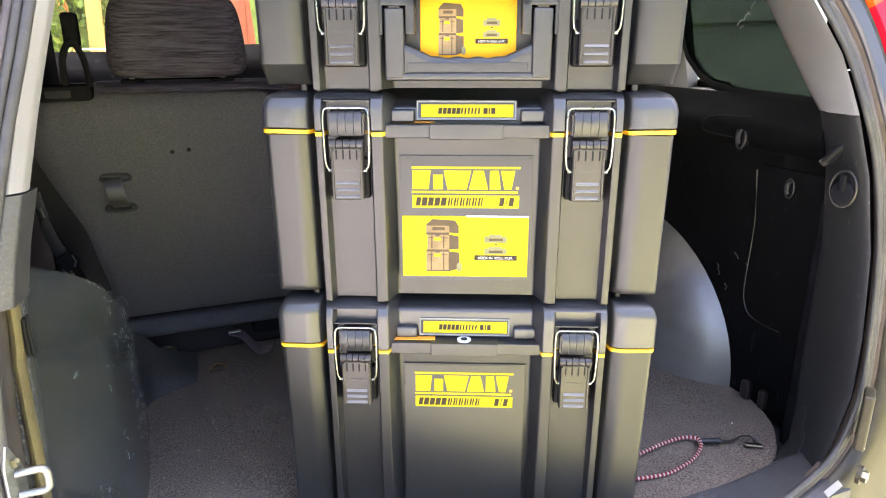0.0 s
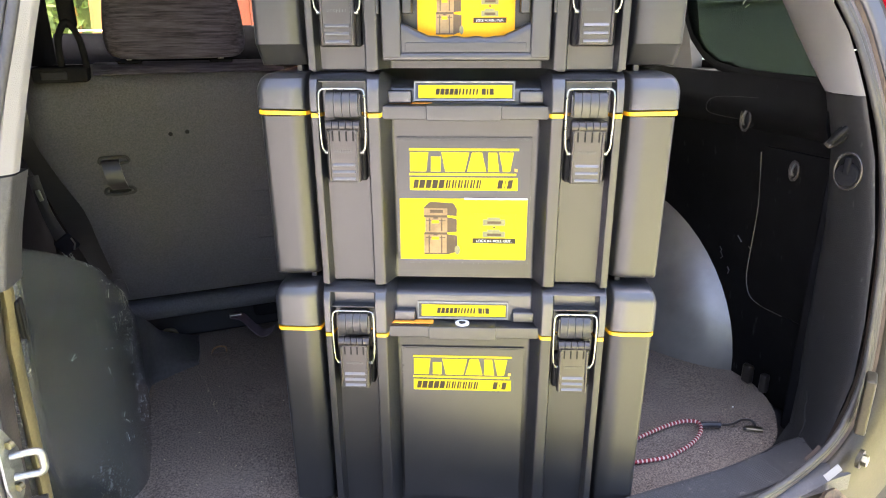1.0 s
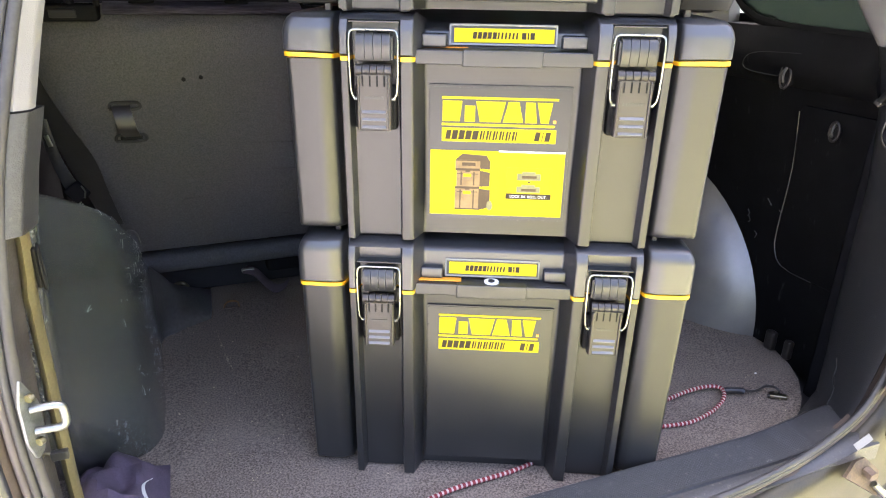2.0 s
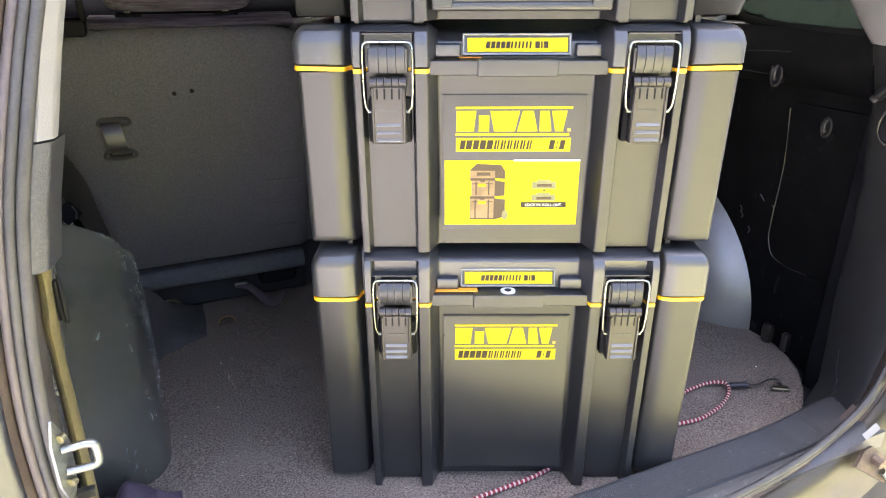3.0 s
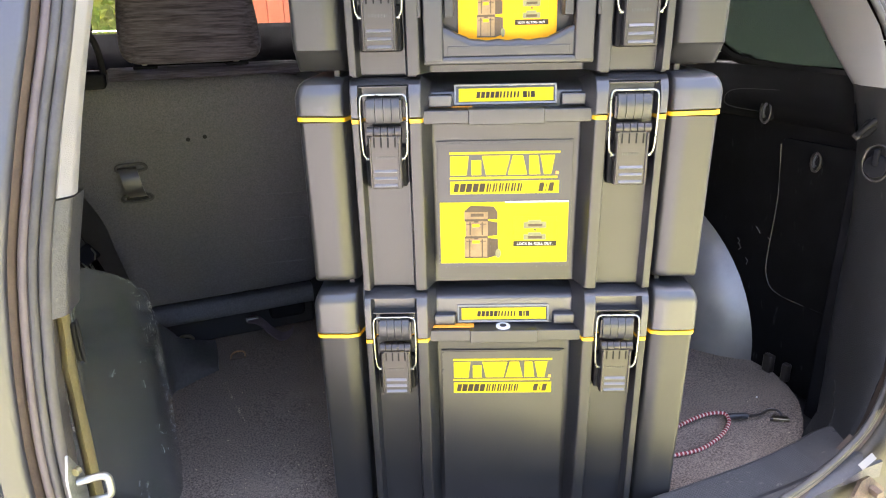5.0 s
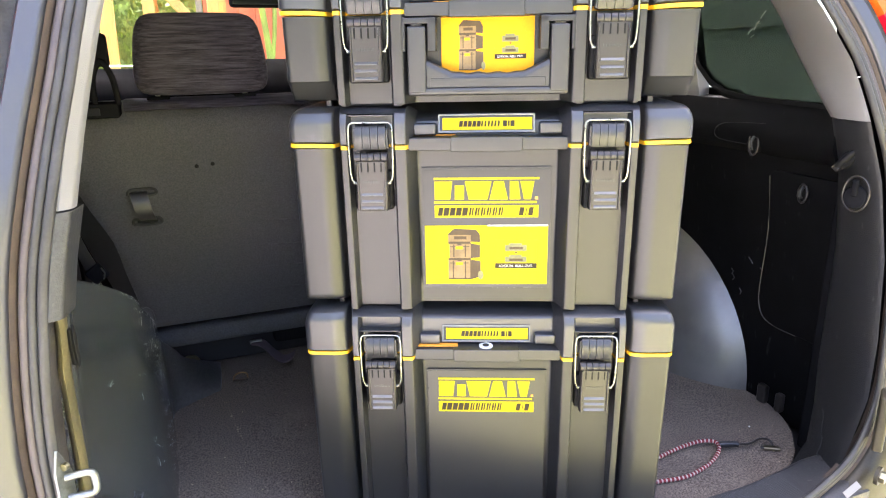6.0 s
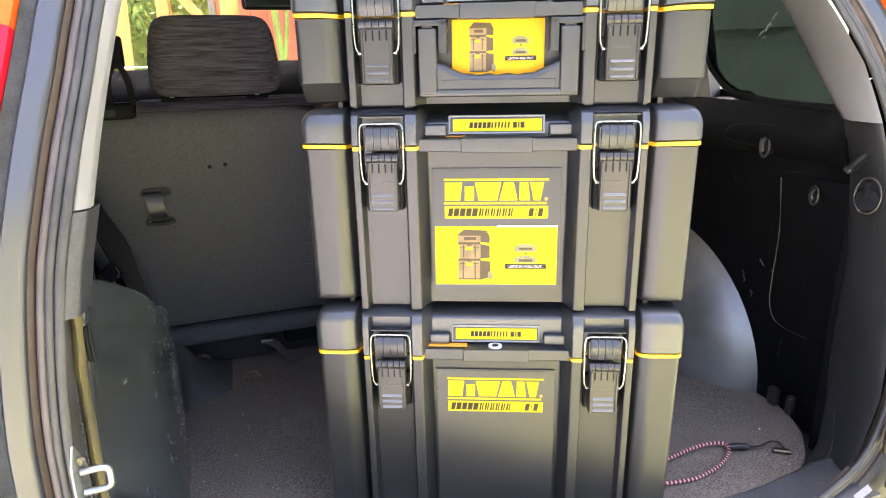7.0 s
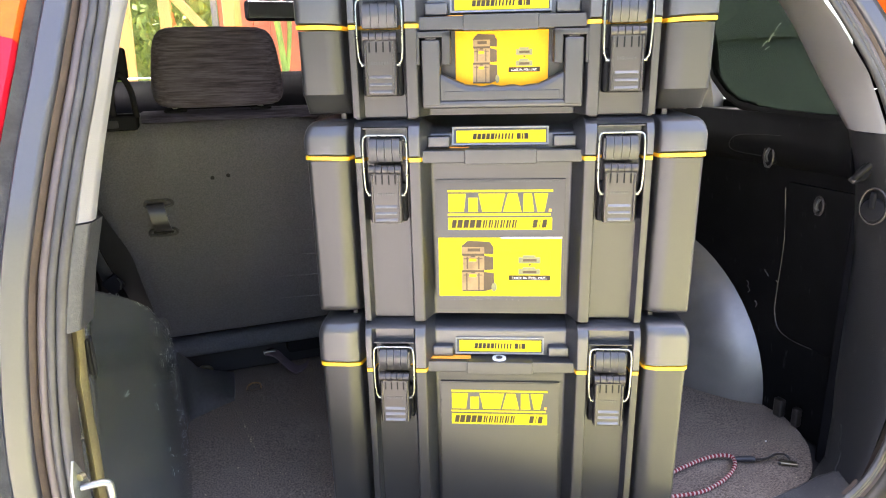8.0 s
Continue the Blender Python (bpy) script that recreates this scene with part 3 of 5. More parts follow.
bm = bmesh.new()
rbox(bm, (-0.72, 0.95, -0.1), (-0.66, 2.0, 0.66), 0.01)
solid("front_door", bm, CABIN_SHADED, "dark lining of the car door below its window", "car door", "structure")
bm = bmesh.new()
rbox(bm, (-0.62, 0.04, 0.99), (0.75, 1.35, 1.06), 0.02)
solid("ceiling", bm, HEADLINER, "pale fabric headlining of the car", "ceiling", "structure")
bm = bmesh.new()
rbox(bm, (-0.76, -0.03, 1.062), (0.90, 1.4, 1.09), 0.01)
solid("roof", bm, PAINT, "pewter grey roof of the car", "car roof", "structure")
bm = bmesh.new()
rbox(bm, (0.80, 0.05, -0.2), (0.86, 2.0, 0.66), 0.01)
# two unseen boxes added to keep sun off the seal and post
rbox(bm, (0.745, -0.065, -0.2), (0.86, 0.055, 0.72), 0.01)
rbox(bm, (0.69, 0.02, 0.722), (0.86, 0.06, 1.05), 0.01)
solid("wall_right", bm, DASH, "unseen outer skin behind the side lining with added light-blocking boxes", "car wall", "structure")
bm = bmesh.new()
sheet(bm, [[(0.722 - 0.25 * (z - 0.66), y, z) for y in (0.405, 0.5, 0.62, 0.75)] for z in (0.60, 0.75, 0.9, 1.0)], 0.03, (1, 0, 0))
sheet(bm, [[(0.722 - 0.25 * (z - 0.66), y, z) for y in (0.30, 0.36, 0.405)] for z in (0.60, 0.64, 0.67)], 0.03, (1, 0, 0))
solid("pillar_panel", bm, CREAM, "pale grey pillar panel ahead of the quarter window", "pillar trim", "structure")


def window_x(z):
    return 0.712 - 0.25 * (z - 0.67)


OUTL = [(0.02, 0.664), (0.12, 0.667), (0.205, 0.670), (0.27, 0.674), (0.32, 0.684), (0.355, 0.704), (0.385, 0.738), (0.402, 0.79), (0.41, 0.99), (0.20, 0.99), (0.135, 0.85), (0.09, 0.77), (0.04, 0.70)]
cen = Vector((0.24, 0.82))
win = thing("window_1", pose(0, 0, 0), "dark green tinted quarter window with a black edge", "window")
tagged(win, kind="structure")
pane = part("pane", loft(bmesh.new(), [[(window_x(z) - 0.004, y, z) for y, z in OUTL], [(window_x(z) + 0.001, y, z) for y, z in OUTL]]), TINTED, win)
grow = lambda s: [tuple(cen + (Vector(p) - cen) * s) for p in OUTL]
bm = bmesh.new()
loft(bm, [[(window_x(z) - 0.006, y, z) for y, z in grow(0.955)], [(window_x(z) - 0.006, y, z) for y, z in grow(1.015)], [(window_x(z) + 0.01, y, z) for y, z in grow(1.015)], [(window_x(z) + 0.01, y, z) for y, z in grow(0.955)], [(window_x(z) - 0.006, y, z) for y, z in grow(0.955)]], caps=False)
part("window_frame", bm, POCKET, win)
bm = bmesh.new()
loft(bm, [[(window_x(z) + d, y, z) for y, z in grow(s)] for s, d in ((1.0, 0.004), (1.09, 0.004), (1.09, 0.012), (1.0, 0.012), (1.0, 0.004))], caps=False)
part("window_surround", bm, BLACK, win)
for (y0, z0), (y1, z1), r in (((0.238, 0.798), (0.226, 0.808), 0.0011), ((0.222, 0.806), (0.208, 0.822), 0.0014), ((0.204, 0.826), (0.190, 0.839), 0.0010), ((0.216, 0.818), (0.205, 0.817), 0.0009), ((0.232, 0.792), (0.222, 0.797), 0.0007)):
    part("scrape", tube(bmesh.new(), [(window_x(z) - 0.0042, y, z) for y, z in ((y0, z0), ((y0 + y1) / 2 + 0.002, (z0 + z1) / 2), (y1, z1))], r, 5), PALE_RIM, win, "pale scrape on the glass")
bm = bmesh.new()
sheet(bm, [[(0.745, 0.05, z0), (0.745, 0.29, z0), (0.745, 0.31, z1), (0.745, 0.45, z1)] for z0, z1 in ((0.56, 0.56), (0.672, 0.688))])
part("lower_filler", bm, BLACK, win)

bm = bmesh.new()
loft(bm, [[(x, y, z - (0.022 if x < -0.45 and z > 0.7 else 0)) for y, z in ((1.45, -0.1), (1.45, 0.64), (1.50, 0.72), (1.62, 0.762), (1.95, 0.758), (2.0, -0.1))] for x in np.linspace(-0.68, 0.8, 8)])
solid("dashboard", bm, CABIN_SHADED, "black dashboard under the windscreen", "dashboard", "structure")
bm = bmesh.new()
loft(bm, [[(x, y, z + 0.03 * math.cos(2 * (x - MID))) for y, z in ((1.98, 0.2), (1.98, 0.70), (2.4, 0.69), (3.0, 0.58), (3.1, 0.2))] for x in np.linspace(-0.7, 0.83, 10)])
solid("bonnet", bm, HOOD, "pale bonnet of the car in bright daylight", "car bonnet", "structure")
bm = bmesh.new()
sheet(bm, [[(x, 1.95 - (z - 0.74) * 1.9, z) for x in (-0.66, 0.06, 0.79)] for z in (0.745, 0.9, 1.06)], 0.005, (0, 0.5, 0.86))
ws = solid("windscreen", bm, CLEARGLASS, "clear windscreen at the front of the car", "windscreen", "structure")
ws.visible_shadow = False
mirror = thing("rear_view_mirror", pose(-0.08, 1.50, 0.955), "black rear-view mirror hanging from the windscreen", "mirror")
part("housing", rbox(bmesh.new(), (-0.125, -0.012, -0.033), (0.125, 0.03, 0.033), 0.012), DASH, mirror)
part("mirror_face", rbox(bmesh.new(), (-0.115, -0.016, -0.026), (0.115, -0.012, 0.026), 0.002), MIRROR, mirror)
part("stalk", tube(bmesh.new(), [(0.02, 0.02, 0.02), (0.02, 0.05, 0.07), (0.02, 0.03, 0.10)], 0.009), DASH, mirror)


# ---- rear seat ----
def cushion(bm, w, h, d, n=14, rx=0.28, top=1.0):
    """A padded block, wider below where top is less than one, standing on z = 0."""
    rings = []
    for k in range(13):
        a = math.pi * k / 12
        sz, s = -math.cos(a), math.sin(a) ** rx if 0 < k < 12 else 0.55
        z = h * (0.5 + 0.5 * math.copysign(abs(sz) ** 0.6, sz))
        ww = w * (1 + (top - 1) * z / h)
        rings.append([(ww / 2 * s * math.copysign(abs(math.cos(b)) ** 0.35, math.cos(b)), d / 2 * s * math.copysign(abs(math.sin(b)) ** 0.55, math.sin(b)), z) for b in (2 * math.pi * j / 28 for j in range(28))])
    return loft(bm, rings)


seat = thing("bench_seat", pose(-0.37, 0.80, 0.0), "rear seat back covered in dark grey carpet", "car seat")
back_y = lambda z: 0.650 - 0.80 + (0.56 - z) * 0.37
prof = [(0.152, 0.02), (0.150, 0.004), (0.158, 0.0), (0.30, 0.0), (0.45, 0.0), (0.56, 0.0), (0.62, 0.004), (0.655, 0.012), (0.678, 0.030), (0.690, 0.060), (0.688, 0.11), (0.62, 0.14), (0.15, 0.05)]


def seat_left(z):
    return -0.545 - 0.27 * max(0, z - 0.25) + 0.37 if z < 0.52 else -0.618 + 0.37 + 0.16 * max(0, z - 0.60)


bm = bmesh.new()
rings = []
for u in np.linspace(0, 1, 24):
    ring = []
    for z, dy in prof:
        xl, xr = seat_left(z), 0.255 + 0.008 * math.sin(6 * z) - 0.05 * max(0, (z - 0.64) / 0.05) ** 2
        edge = 0.018 * (max(0, 1 - u / 0.05) ** 2 + max(0, 1 - (1 - u) / 0.05) ** 2)
        ring.append((xl + (xr - xl) * u, back_y(min(z, 0.62)) + dy + (edge if dy < 0.09 else -edge), z - 0.010 * max(0, (u - 0.8) / 0.2) ** 2 * (z > 0.66) + 0.003 * math.sin(9 * u) * (z > 0.6)))
    rings.append(ring)
loft(bm, rings)
part("backrest", bm, SEATBACK, seat)
bm = bmesh.new()
loft(bm, [[(x, back_y(0.655) + y, z) for y, z in ((0.020, 0.676), (0.028, 0.687), (0.055, 0.6955), (0.11, 0.694), (0.11, 0.66))] for x in np.linspace(-0.12, 0.235, 14)])
part("top_cover", bm, FABRIC, seat, "dark purple-grey woven fabric over the seat's top")
bm = bmesh.new()
loft(bm, [[(x, y, z) for y, z in ((0.020, 0.086), (0.012, 0.092), (0.008, 0.108), (0.013, 0.126), (0.026, 0.133), (0.07, 0.132), (0.07, 0.086))] for x in np.linspace(-0.16, 0.25, 10)])
part("lower_roll", bm, SEATBACK, seat, "padded grey roll at the seat's foot")
# filler block whose near-black colour stands for shade between backrest and roll
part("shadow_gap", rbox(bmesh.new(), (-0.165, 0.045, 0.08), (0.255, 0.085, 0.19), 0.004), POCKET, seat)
part("hinge_cover", rbox(bmesh.new(), (-0.15, 0.07, 0.004), (0.26, 0.12, 0.092), 0.01), DARK, seat)
part("belt_guide", rbox(bmesh.new(), (0.14, 0.030, 0.045), (0.23, 0.075, 0.092), 0.012), DASH, seat, "black plastic belt guide under the seat")
bm = bmesh.new()
cushion(bm, 0.274, 0.158, 0.10, rx=0.20, top=0.86)
head = part("headrest", bm, FABRIC, seat, "dark purple-grey woven fabric headrest")
head.location = (0.035, back_y(0.655) + 0.062, 0.701)
for x in (-0.055, 0.115):
    part("headrest_post", tube(bmesh.new(), [(x, back_y(0.655) + 0.062, 0.66), (x, back_y(0.655) + 0.062, 0.72)], 0.006), STEEL, seat)
    part("post_sleeve", rbox(bmesh.new(), (x - 0.022, back_y(0.655) + 0.045, 0.692), (x + 0.022, back_y(0.655) + 0.08, 0.699), 0.003), DASH, seat)
for z, x0, x1 in ((0.508, -0.139, -0.086), (0.440, -0.139, -0.084)):
    y = back_y(z) - 0.003
    bm = bmesh.new()
    tube(bm, smooth_line([(x0, y, z - 0.006), (x0 + 0.004, y, z + 0.004), ((x0 + x1) / 2, y - 0.003, z + 0.006), (x1 - 0.003, y, z + 0.004), (x1, y, z - 0.006), ((x0 + x1) / 2, y, z - 0.009), (x0, y, z - 0.006)], 5), 0.0032, 8)
    part("strap_eyelet", bm, GAP, seat)
bm = bmesh.new()
line = smooth_line([(-0.118, back_y(0.508) + 0.003, 0.508), (-0.118, back_y(0.503) - 0.010, 0.505), (-0.115, back_y(0.485) - 0.026, 0.487), (-0.111, back_y(0.462) - 0.032, 0.463), (-0.108, back_y(0.446) - 0.020, 0.447), (-0.107, back_y(0.440) + 0.003, 0.440)], 6)
loft(bm, [[p + Vector((sx * 0.0165, sy * 0.0018, 0)) for sx, sy in ((-1, -1), (1, -1), (1, 1), (-1, 1))] for p in line])
part("strap_slot", rbox(bmesh.new(), (-0.131, back_y(0.44) - 0.0015, 0.433), (-0.090, back_y(0.44) + 0.01, 0.445), 0.001), POCKET, seat)
part("pull_strap", bm, mat("strap_webbing", (0.020, 0.020, 0.025), 0.42, spec=0.6, coat=0.15, vary=0.15, scale=40, bump=0.2), seat, "black webbing pull strap")
# raised discs; the near-black colour gives the holes their shade
for x, z in ((0.001, 0.555), (0.033, 0.558)):
    part("bolt_hole", tube(bmesh.new(), [(x, back_y(z) - 0.0015, z), (x, back_y(z) + 0.004, z)], 0.0042, 10), POCKET, seat)
for z, x0, x1 in ((0.222, 0.02, 0.235), (0.285, -0.03, 0.24), (0.345, 0.03, 0.24), (0.41, 0.0, 0.24)):
    part("seam", tube(bmesh.new(), [(x, back_y(z) + 0.0022, z + 0.004 * math.sin(20 * x)) for x in np.linspace(x0, x1, 9)], 0.0034, 8), SEATBACK, seat)
# hidden by the boxes; added, overlapping the narrow half, to stop light from ahead
other = thing("bench_seat", pose(0.33, 0.80, 0.0), "unseen wider half of the rear seat back, added to block light", "car seat")
bm = bmesh.new()
rings = []
for u in np.linspace(0, 1, 18):
    edge = 0.018 * (max(0, 1 - u / 0.05) ** 2 + max(0, 1 - (1 - u) / 0.05) ** 2)
    rings.append([(-0.50 + 0.875 * u, back_y(min(z, 0.62)) + 0.05 + dy + (edge if dy < 0.09 else -edge), z - 0.01) for z, dy in prof])
loft(bm, rings)
part("backrest", bm, SEATBACK, other)
part("seat_base", rbox(bmesh.new(), (-0.50, 0.09, 0.0), (0.40, 0.17, 0.20), 0.02), DARK, other)
shelf = thing("parcel_shelf_catch", pose(-0.54, 0.62, 0.665), "black plastic catch beside the seat top", "catch")
part("body", rbox(bmesh.new(), (-0.045, -0.02, 0.0), (0.045, 0.05, 0.028), 0.005), DASH, shelf)
part("slot", rbox(bmesh.new(), (-0.030, -0.023, 0.006), (0.012, -0.018, 0.020), 0.002), DARK, shelf)

fs = thing("front_seat", pose(-0.30, 1.13, 0.0), "black front seat behind the steering wheel", "car seat")
bm = bmesh.new()
cushion(bm, 0.48, 0.68, 0.16, top=0.85)
part("backrest", bm, CABIN_SHADED, fs)
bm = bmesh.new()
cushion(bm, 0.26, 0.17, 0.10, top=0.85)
part("headrest", bm, CABIN_SHADED, fs).location = (0, 0.02, 0.70)

belt = thing("seat_belt", pose(0, 0, 0), "black seat belt hanging beside the rear seat", "seat belt")
def ribbon(bm, inner, outer, thick=0.0012):
    """A flat band between two edge lines."""
    a, b = smooth_line(inner, 6), smooth_line(outer, 6)
    return loft(bm, [[p, p + (q - p) * 0.5 + Vector((0, -0.0015, 0)), q, q + Vector((0, thick, 0)), p + Vector((0, thick, 0))] for p, q in zip(a, b)])


bm = bmesh.new()
ribbon(bm, [(-0.603, 0.60, 0.68), (-0.606, 0.615, 0.60), (-0.604, 0.622, 0.555), (-0.579, 0.652, 0.476), (-0.551, 0.678, 0.402), (-0.540, 0.708, 0.324), (-0.527, 0.735, 0.246)],
       [(-0.640, 0.60, 0.66), (-0.640, 0.615, 0.585), (-0.630, 0.635, 0.525), (-0.613, 0.665, 0.450), (-0.596, 0.695, 0.372), (-0.578, 0.715, 0.310), (-0.560, 0.74, 0.24)])
part("webbing", bm, BELT, belt)
bm = bmesh.new()
ribbon(bm, [(-0.606, 0.60, 0.50), (-0.597, 0.605, 0.43), (-0.580, 0.61, 0.377), (-0.571, 0.615, 0.360)], [(-0.624, 0.60, 0.50), (-0.616, 0.605, 0.43), (-0.604, 0.61, 0.375), (-0.594, 0.615, 0.350)])
part("lap_webbing", bm, BELT, belt)
part("buckle", rbox(bmesh.new(), (-0.017, -0.006, -0.017), (0.017, 0.006, 0.017), 0.004, pose(-0.582, 0.606, 0.360, 0, -35, 0)), DASH, belt)
part("buckle_edge", tube(bmesh.new(), [(-0.572, 0.598, 0.374), (-0.567, 0.598, 0.362), (-0.570, 0.598, 0.350)], 0.0016, 6), STEEL, belt)
for dx in (0.0, 0.009):
    part("buckle_tongue", rbox(bmesh.new(), (-0.002, -0.002, -0.013), (0.002, 0.002, 0.013), 0.001, pose(-0.588 + dx, 0.606, 0.337, 0, -20, 0)), STEEL, belt)
part("anchor_tab", rbox(bmesh.new(), (-0.004, -0.002, -0.011), (0.004, 0.002, 0.011), 0.0015, pose(-0.610, 0.598, 0.462, 0, -12, 0)), STEEL, belt)
part("cable", tube(bmesh.new(), smooth_line([(-0.512, 0.60, 0.270), (-0.504, 0.60, 0.276), (-0.493, 0.60, 0.268), (-0.489, 0.60, 0.245)], 5), 0.0016, 6), SCUFF, belt)
upper = thing("belt_anchor", pose(-0.515, 0.62, 0.76), "black upper belt anchor on the pillar", "belt anchor")
part("cover", rbox(bmesh.new(), (-0.012, -0.015, 0.0), (0.014, 0.02, 0.06), 0.006), DASH, upper)
part("loop", tube(bmesh.new(), smooth_line([(-0.02, -0.01, -0.07), (-0.018, -0.014, -0.02), (0.0, -0.016, 0.01), (0.016, -0.014, -0.02), (0.02, -0.01, -0.07)], 5), 0.006), DASH, upper)


# ---- tool boxes ----
def fillet(pts, radii, n=4):
    """Rounds the corners of a closed outline."""
    out, k = [], len(pts)
    for i in range(k):
        p, a, b = Vector(pts[i]), Vector(pts[i - 1]), Vector(pts[(i + 1) % k])
        r = min(radii[i], 0.45 * (a - p).length, 0.45 * (b - p).length)
        u, v = p + (a - p).normalized() * r, p + (b - p).normalized() * r
        for j in range(n + 1):
            t = j / n
            out.append((1 - t) ** 2 * u + 2 * t * (1 - t) * p + t * t * v)
    return out


DEEP = 0.371


def outline(yc=0.035, y0=0.0, yb=0.020, yo=0.018, xo=0.277, corner=0.012, back=0.0, bay=True):
    """A box's outline seen from above: centre panel, two latch columns with their bays, outer corners."""
    half = [(0.100, yc), (0.112, y0), (0.128, y0), (0.131, yb), (0.190, yb), (0.193, y0), (0.203, y0), (0.2050, yo + 0.028), (0.2105, yo + 0.028), (0.2150, yo + 0.0075), (0.2320, yo), (xo, yo), (xo, DEEP - back), (0.06, DEEP - back)]
    rad = [0.004, 0.003, 0.002, 0.001, 0.001, 0.002, 0.002, 0.002, 0.002, 0.004, 0.010, corner, 0.03, 0.0]
    pts = half + [(-x, y) for x, y in half[::-1]]
    return fillet(pts, rad + rad[::-1])


def at_z(ring, z):
    return [(p.x, p.y, z) for p in ring]


def latch(parent, x, zy):
    """A lever latch with its wire bail; zy is the height of the gasket."""
    bm = bmesh.new()
    rbox(bm, (x - 0.0215, -0.006, zy - 0.089), (x + 0.0215, 0.010, zy - 0.018), 0.0018)
    for dx in (-0.0205, 0.0175):
        rbox(bm, (x + dx, -0.0085, zy - 0.088), (x + dx + 0.003, 0.0, zy - 0.020), 0.001)
    for k in range(5):
        cx = x + (k - 2) * 0.0091
        tube(bm, [(cx - 0.0041, -0.001, zy - 0.014), (cx - 0.0034, -0.001, zy - 0.014), (cx + 0.0034, -0.001, zy - 0.014), (cx + 0.0041, -0.001, zy - 0.014)], 0.0072, 14)
    lever = part("latch", bm, LATCH_DARK, parent, "dark ribbed latch lever")
    for k, z in enumerate((-0.065, -0.0745, -0.084)):
        part("grip_bar", loft(bmesh.new(), [[(xx, yy, zy + z + dz) for yy, dz in ((-0.0055, 0.0026), (-0.0086, -0.0002), (-0.0086, -0.0012), (-0.0055, -0.0022))] for xx in (x - 0.0150, x + 0.0150)]), GRIP_SHEEN, lever)
    # slits are thin inserts, their shade put into the near-black colour
    for k in range(4):
        cx = x + (k - 1.5) * 0.0091
        part("slot", rbox(bmesh.new(), (cx - 0.0011, -0.0065, zy - 0.0335), (cx + 0.0011, -0.0035, zy - 0.0205), 0.0003), POCKET, lever)
    # solid block; the depth behind the lever is only shade in its colour
    part("latch_pocket_shade", rbox(bmesh.new(), (x - 0.0275, 0.011, zy - 0.091), (x + 0.0275, 0.026, zy - 0.034), 0.004), POCKET, parent)
    bm = bmesh.new()
    for k in range(7):
        rbox(bm, (x - 0.0125 + k * 0.0036, -0.0066, zy - 0.049), (x - 0.0125 + k * 0.0036 + 0.0026, -0.0058, zy - 0.0455), 0)
    part("moulded_mark", bm, LATCH, lever)
    bm = bmesh.new()
    for k in range(4):
        cx = x + (k - 1.5) * 0.0106
        sec = [(-0.0005, -0.003), (-0.0045, 0.006), (-0.005, 0.016), (-0.003, 0.026), (0.004, 0.031), (0.012, 0.031), (0.012, -0.003)]
        loft(bm, [[(xx, y, zy + z) for y, z in sec] for xx in (cx - 0.005, cx + 0.005)])
    rbox(bm, (x - 0.024, 0.001, zy - 0.002), (x + 0.024, 0.010, zy + 0.026), 0.001)
    part("catch", bm, LATCH, lever, "ribbed grey catch block")
    bm = bmesh.new()
    pts = [(x - 0.022, -0.001, zy - 0.050), (x - 0.0255, -0.001, zy - 0.0475), (x - 0.029, -0.002, zy - 0.038), (x - 0.0302, -0.003, zy - 0.0), (x - 0.0298, -0.002, zy + 0.026), (x - 0.0265, 0.0, zy + 0.0325), (x - 0.02, 0.001, zy + 0.0335)]
    pts = smooth_line(pts, 4) + [Vector((2 * x - p.x, p.y, p.z)) for p in smooth_line(pts, 4)[::-1]]
    tube(bm, pts, 0.0015, 8)
    tube(bm, [(x - 0.0262, 0.0, zy - 0.0495), (x + 0.0262, 0.0, zy - 0.0495)], 0.0022, 8)
    part("bail", bm, STEEL, lever, "bright zinc wire bail")


def plate_bars(parent, name, rects, y, material, thick=0.0006, m=None):
    """Flat printed patches: rows of x0, z0, x1, z1."""
    bm = bmesh.new()
    for x0, z0, x1, z1 in rects:
        rbox(bm, (x0, y - thick, z0), (x1, y, z1), 0, m)
    return part(name, bm, material, parent)


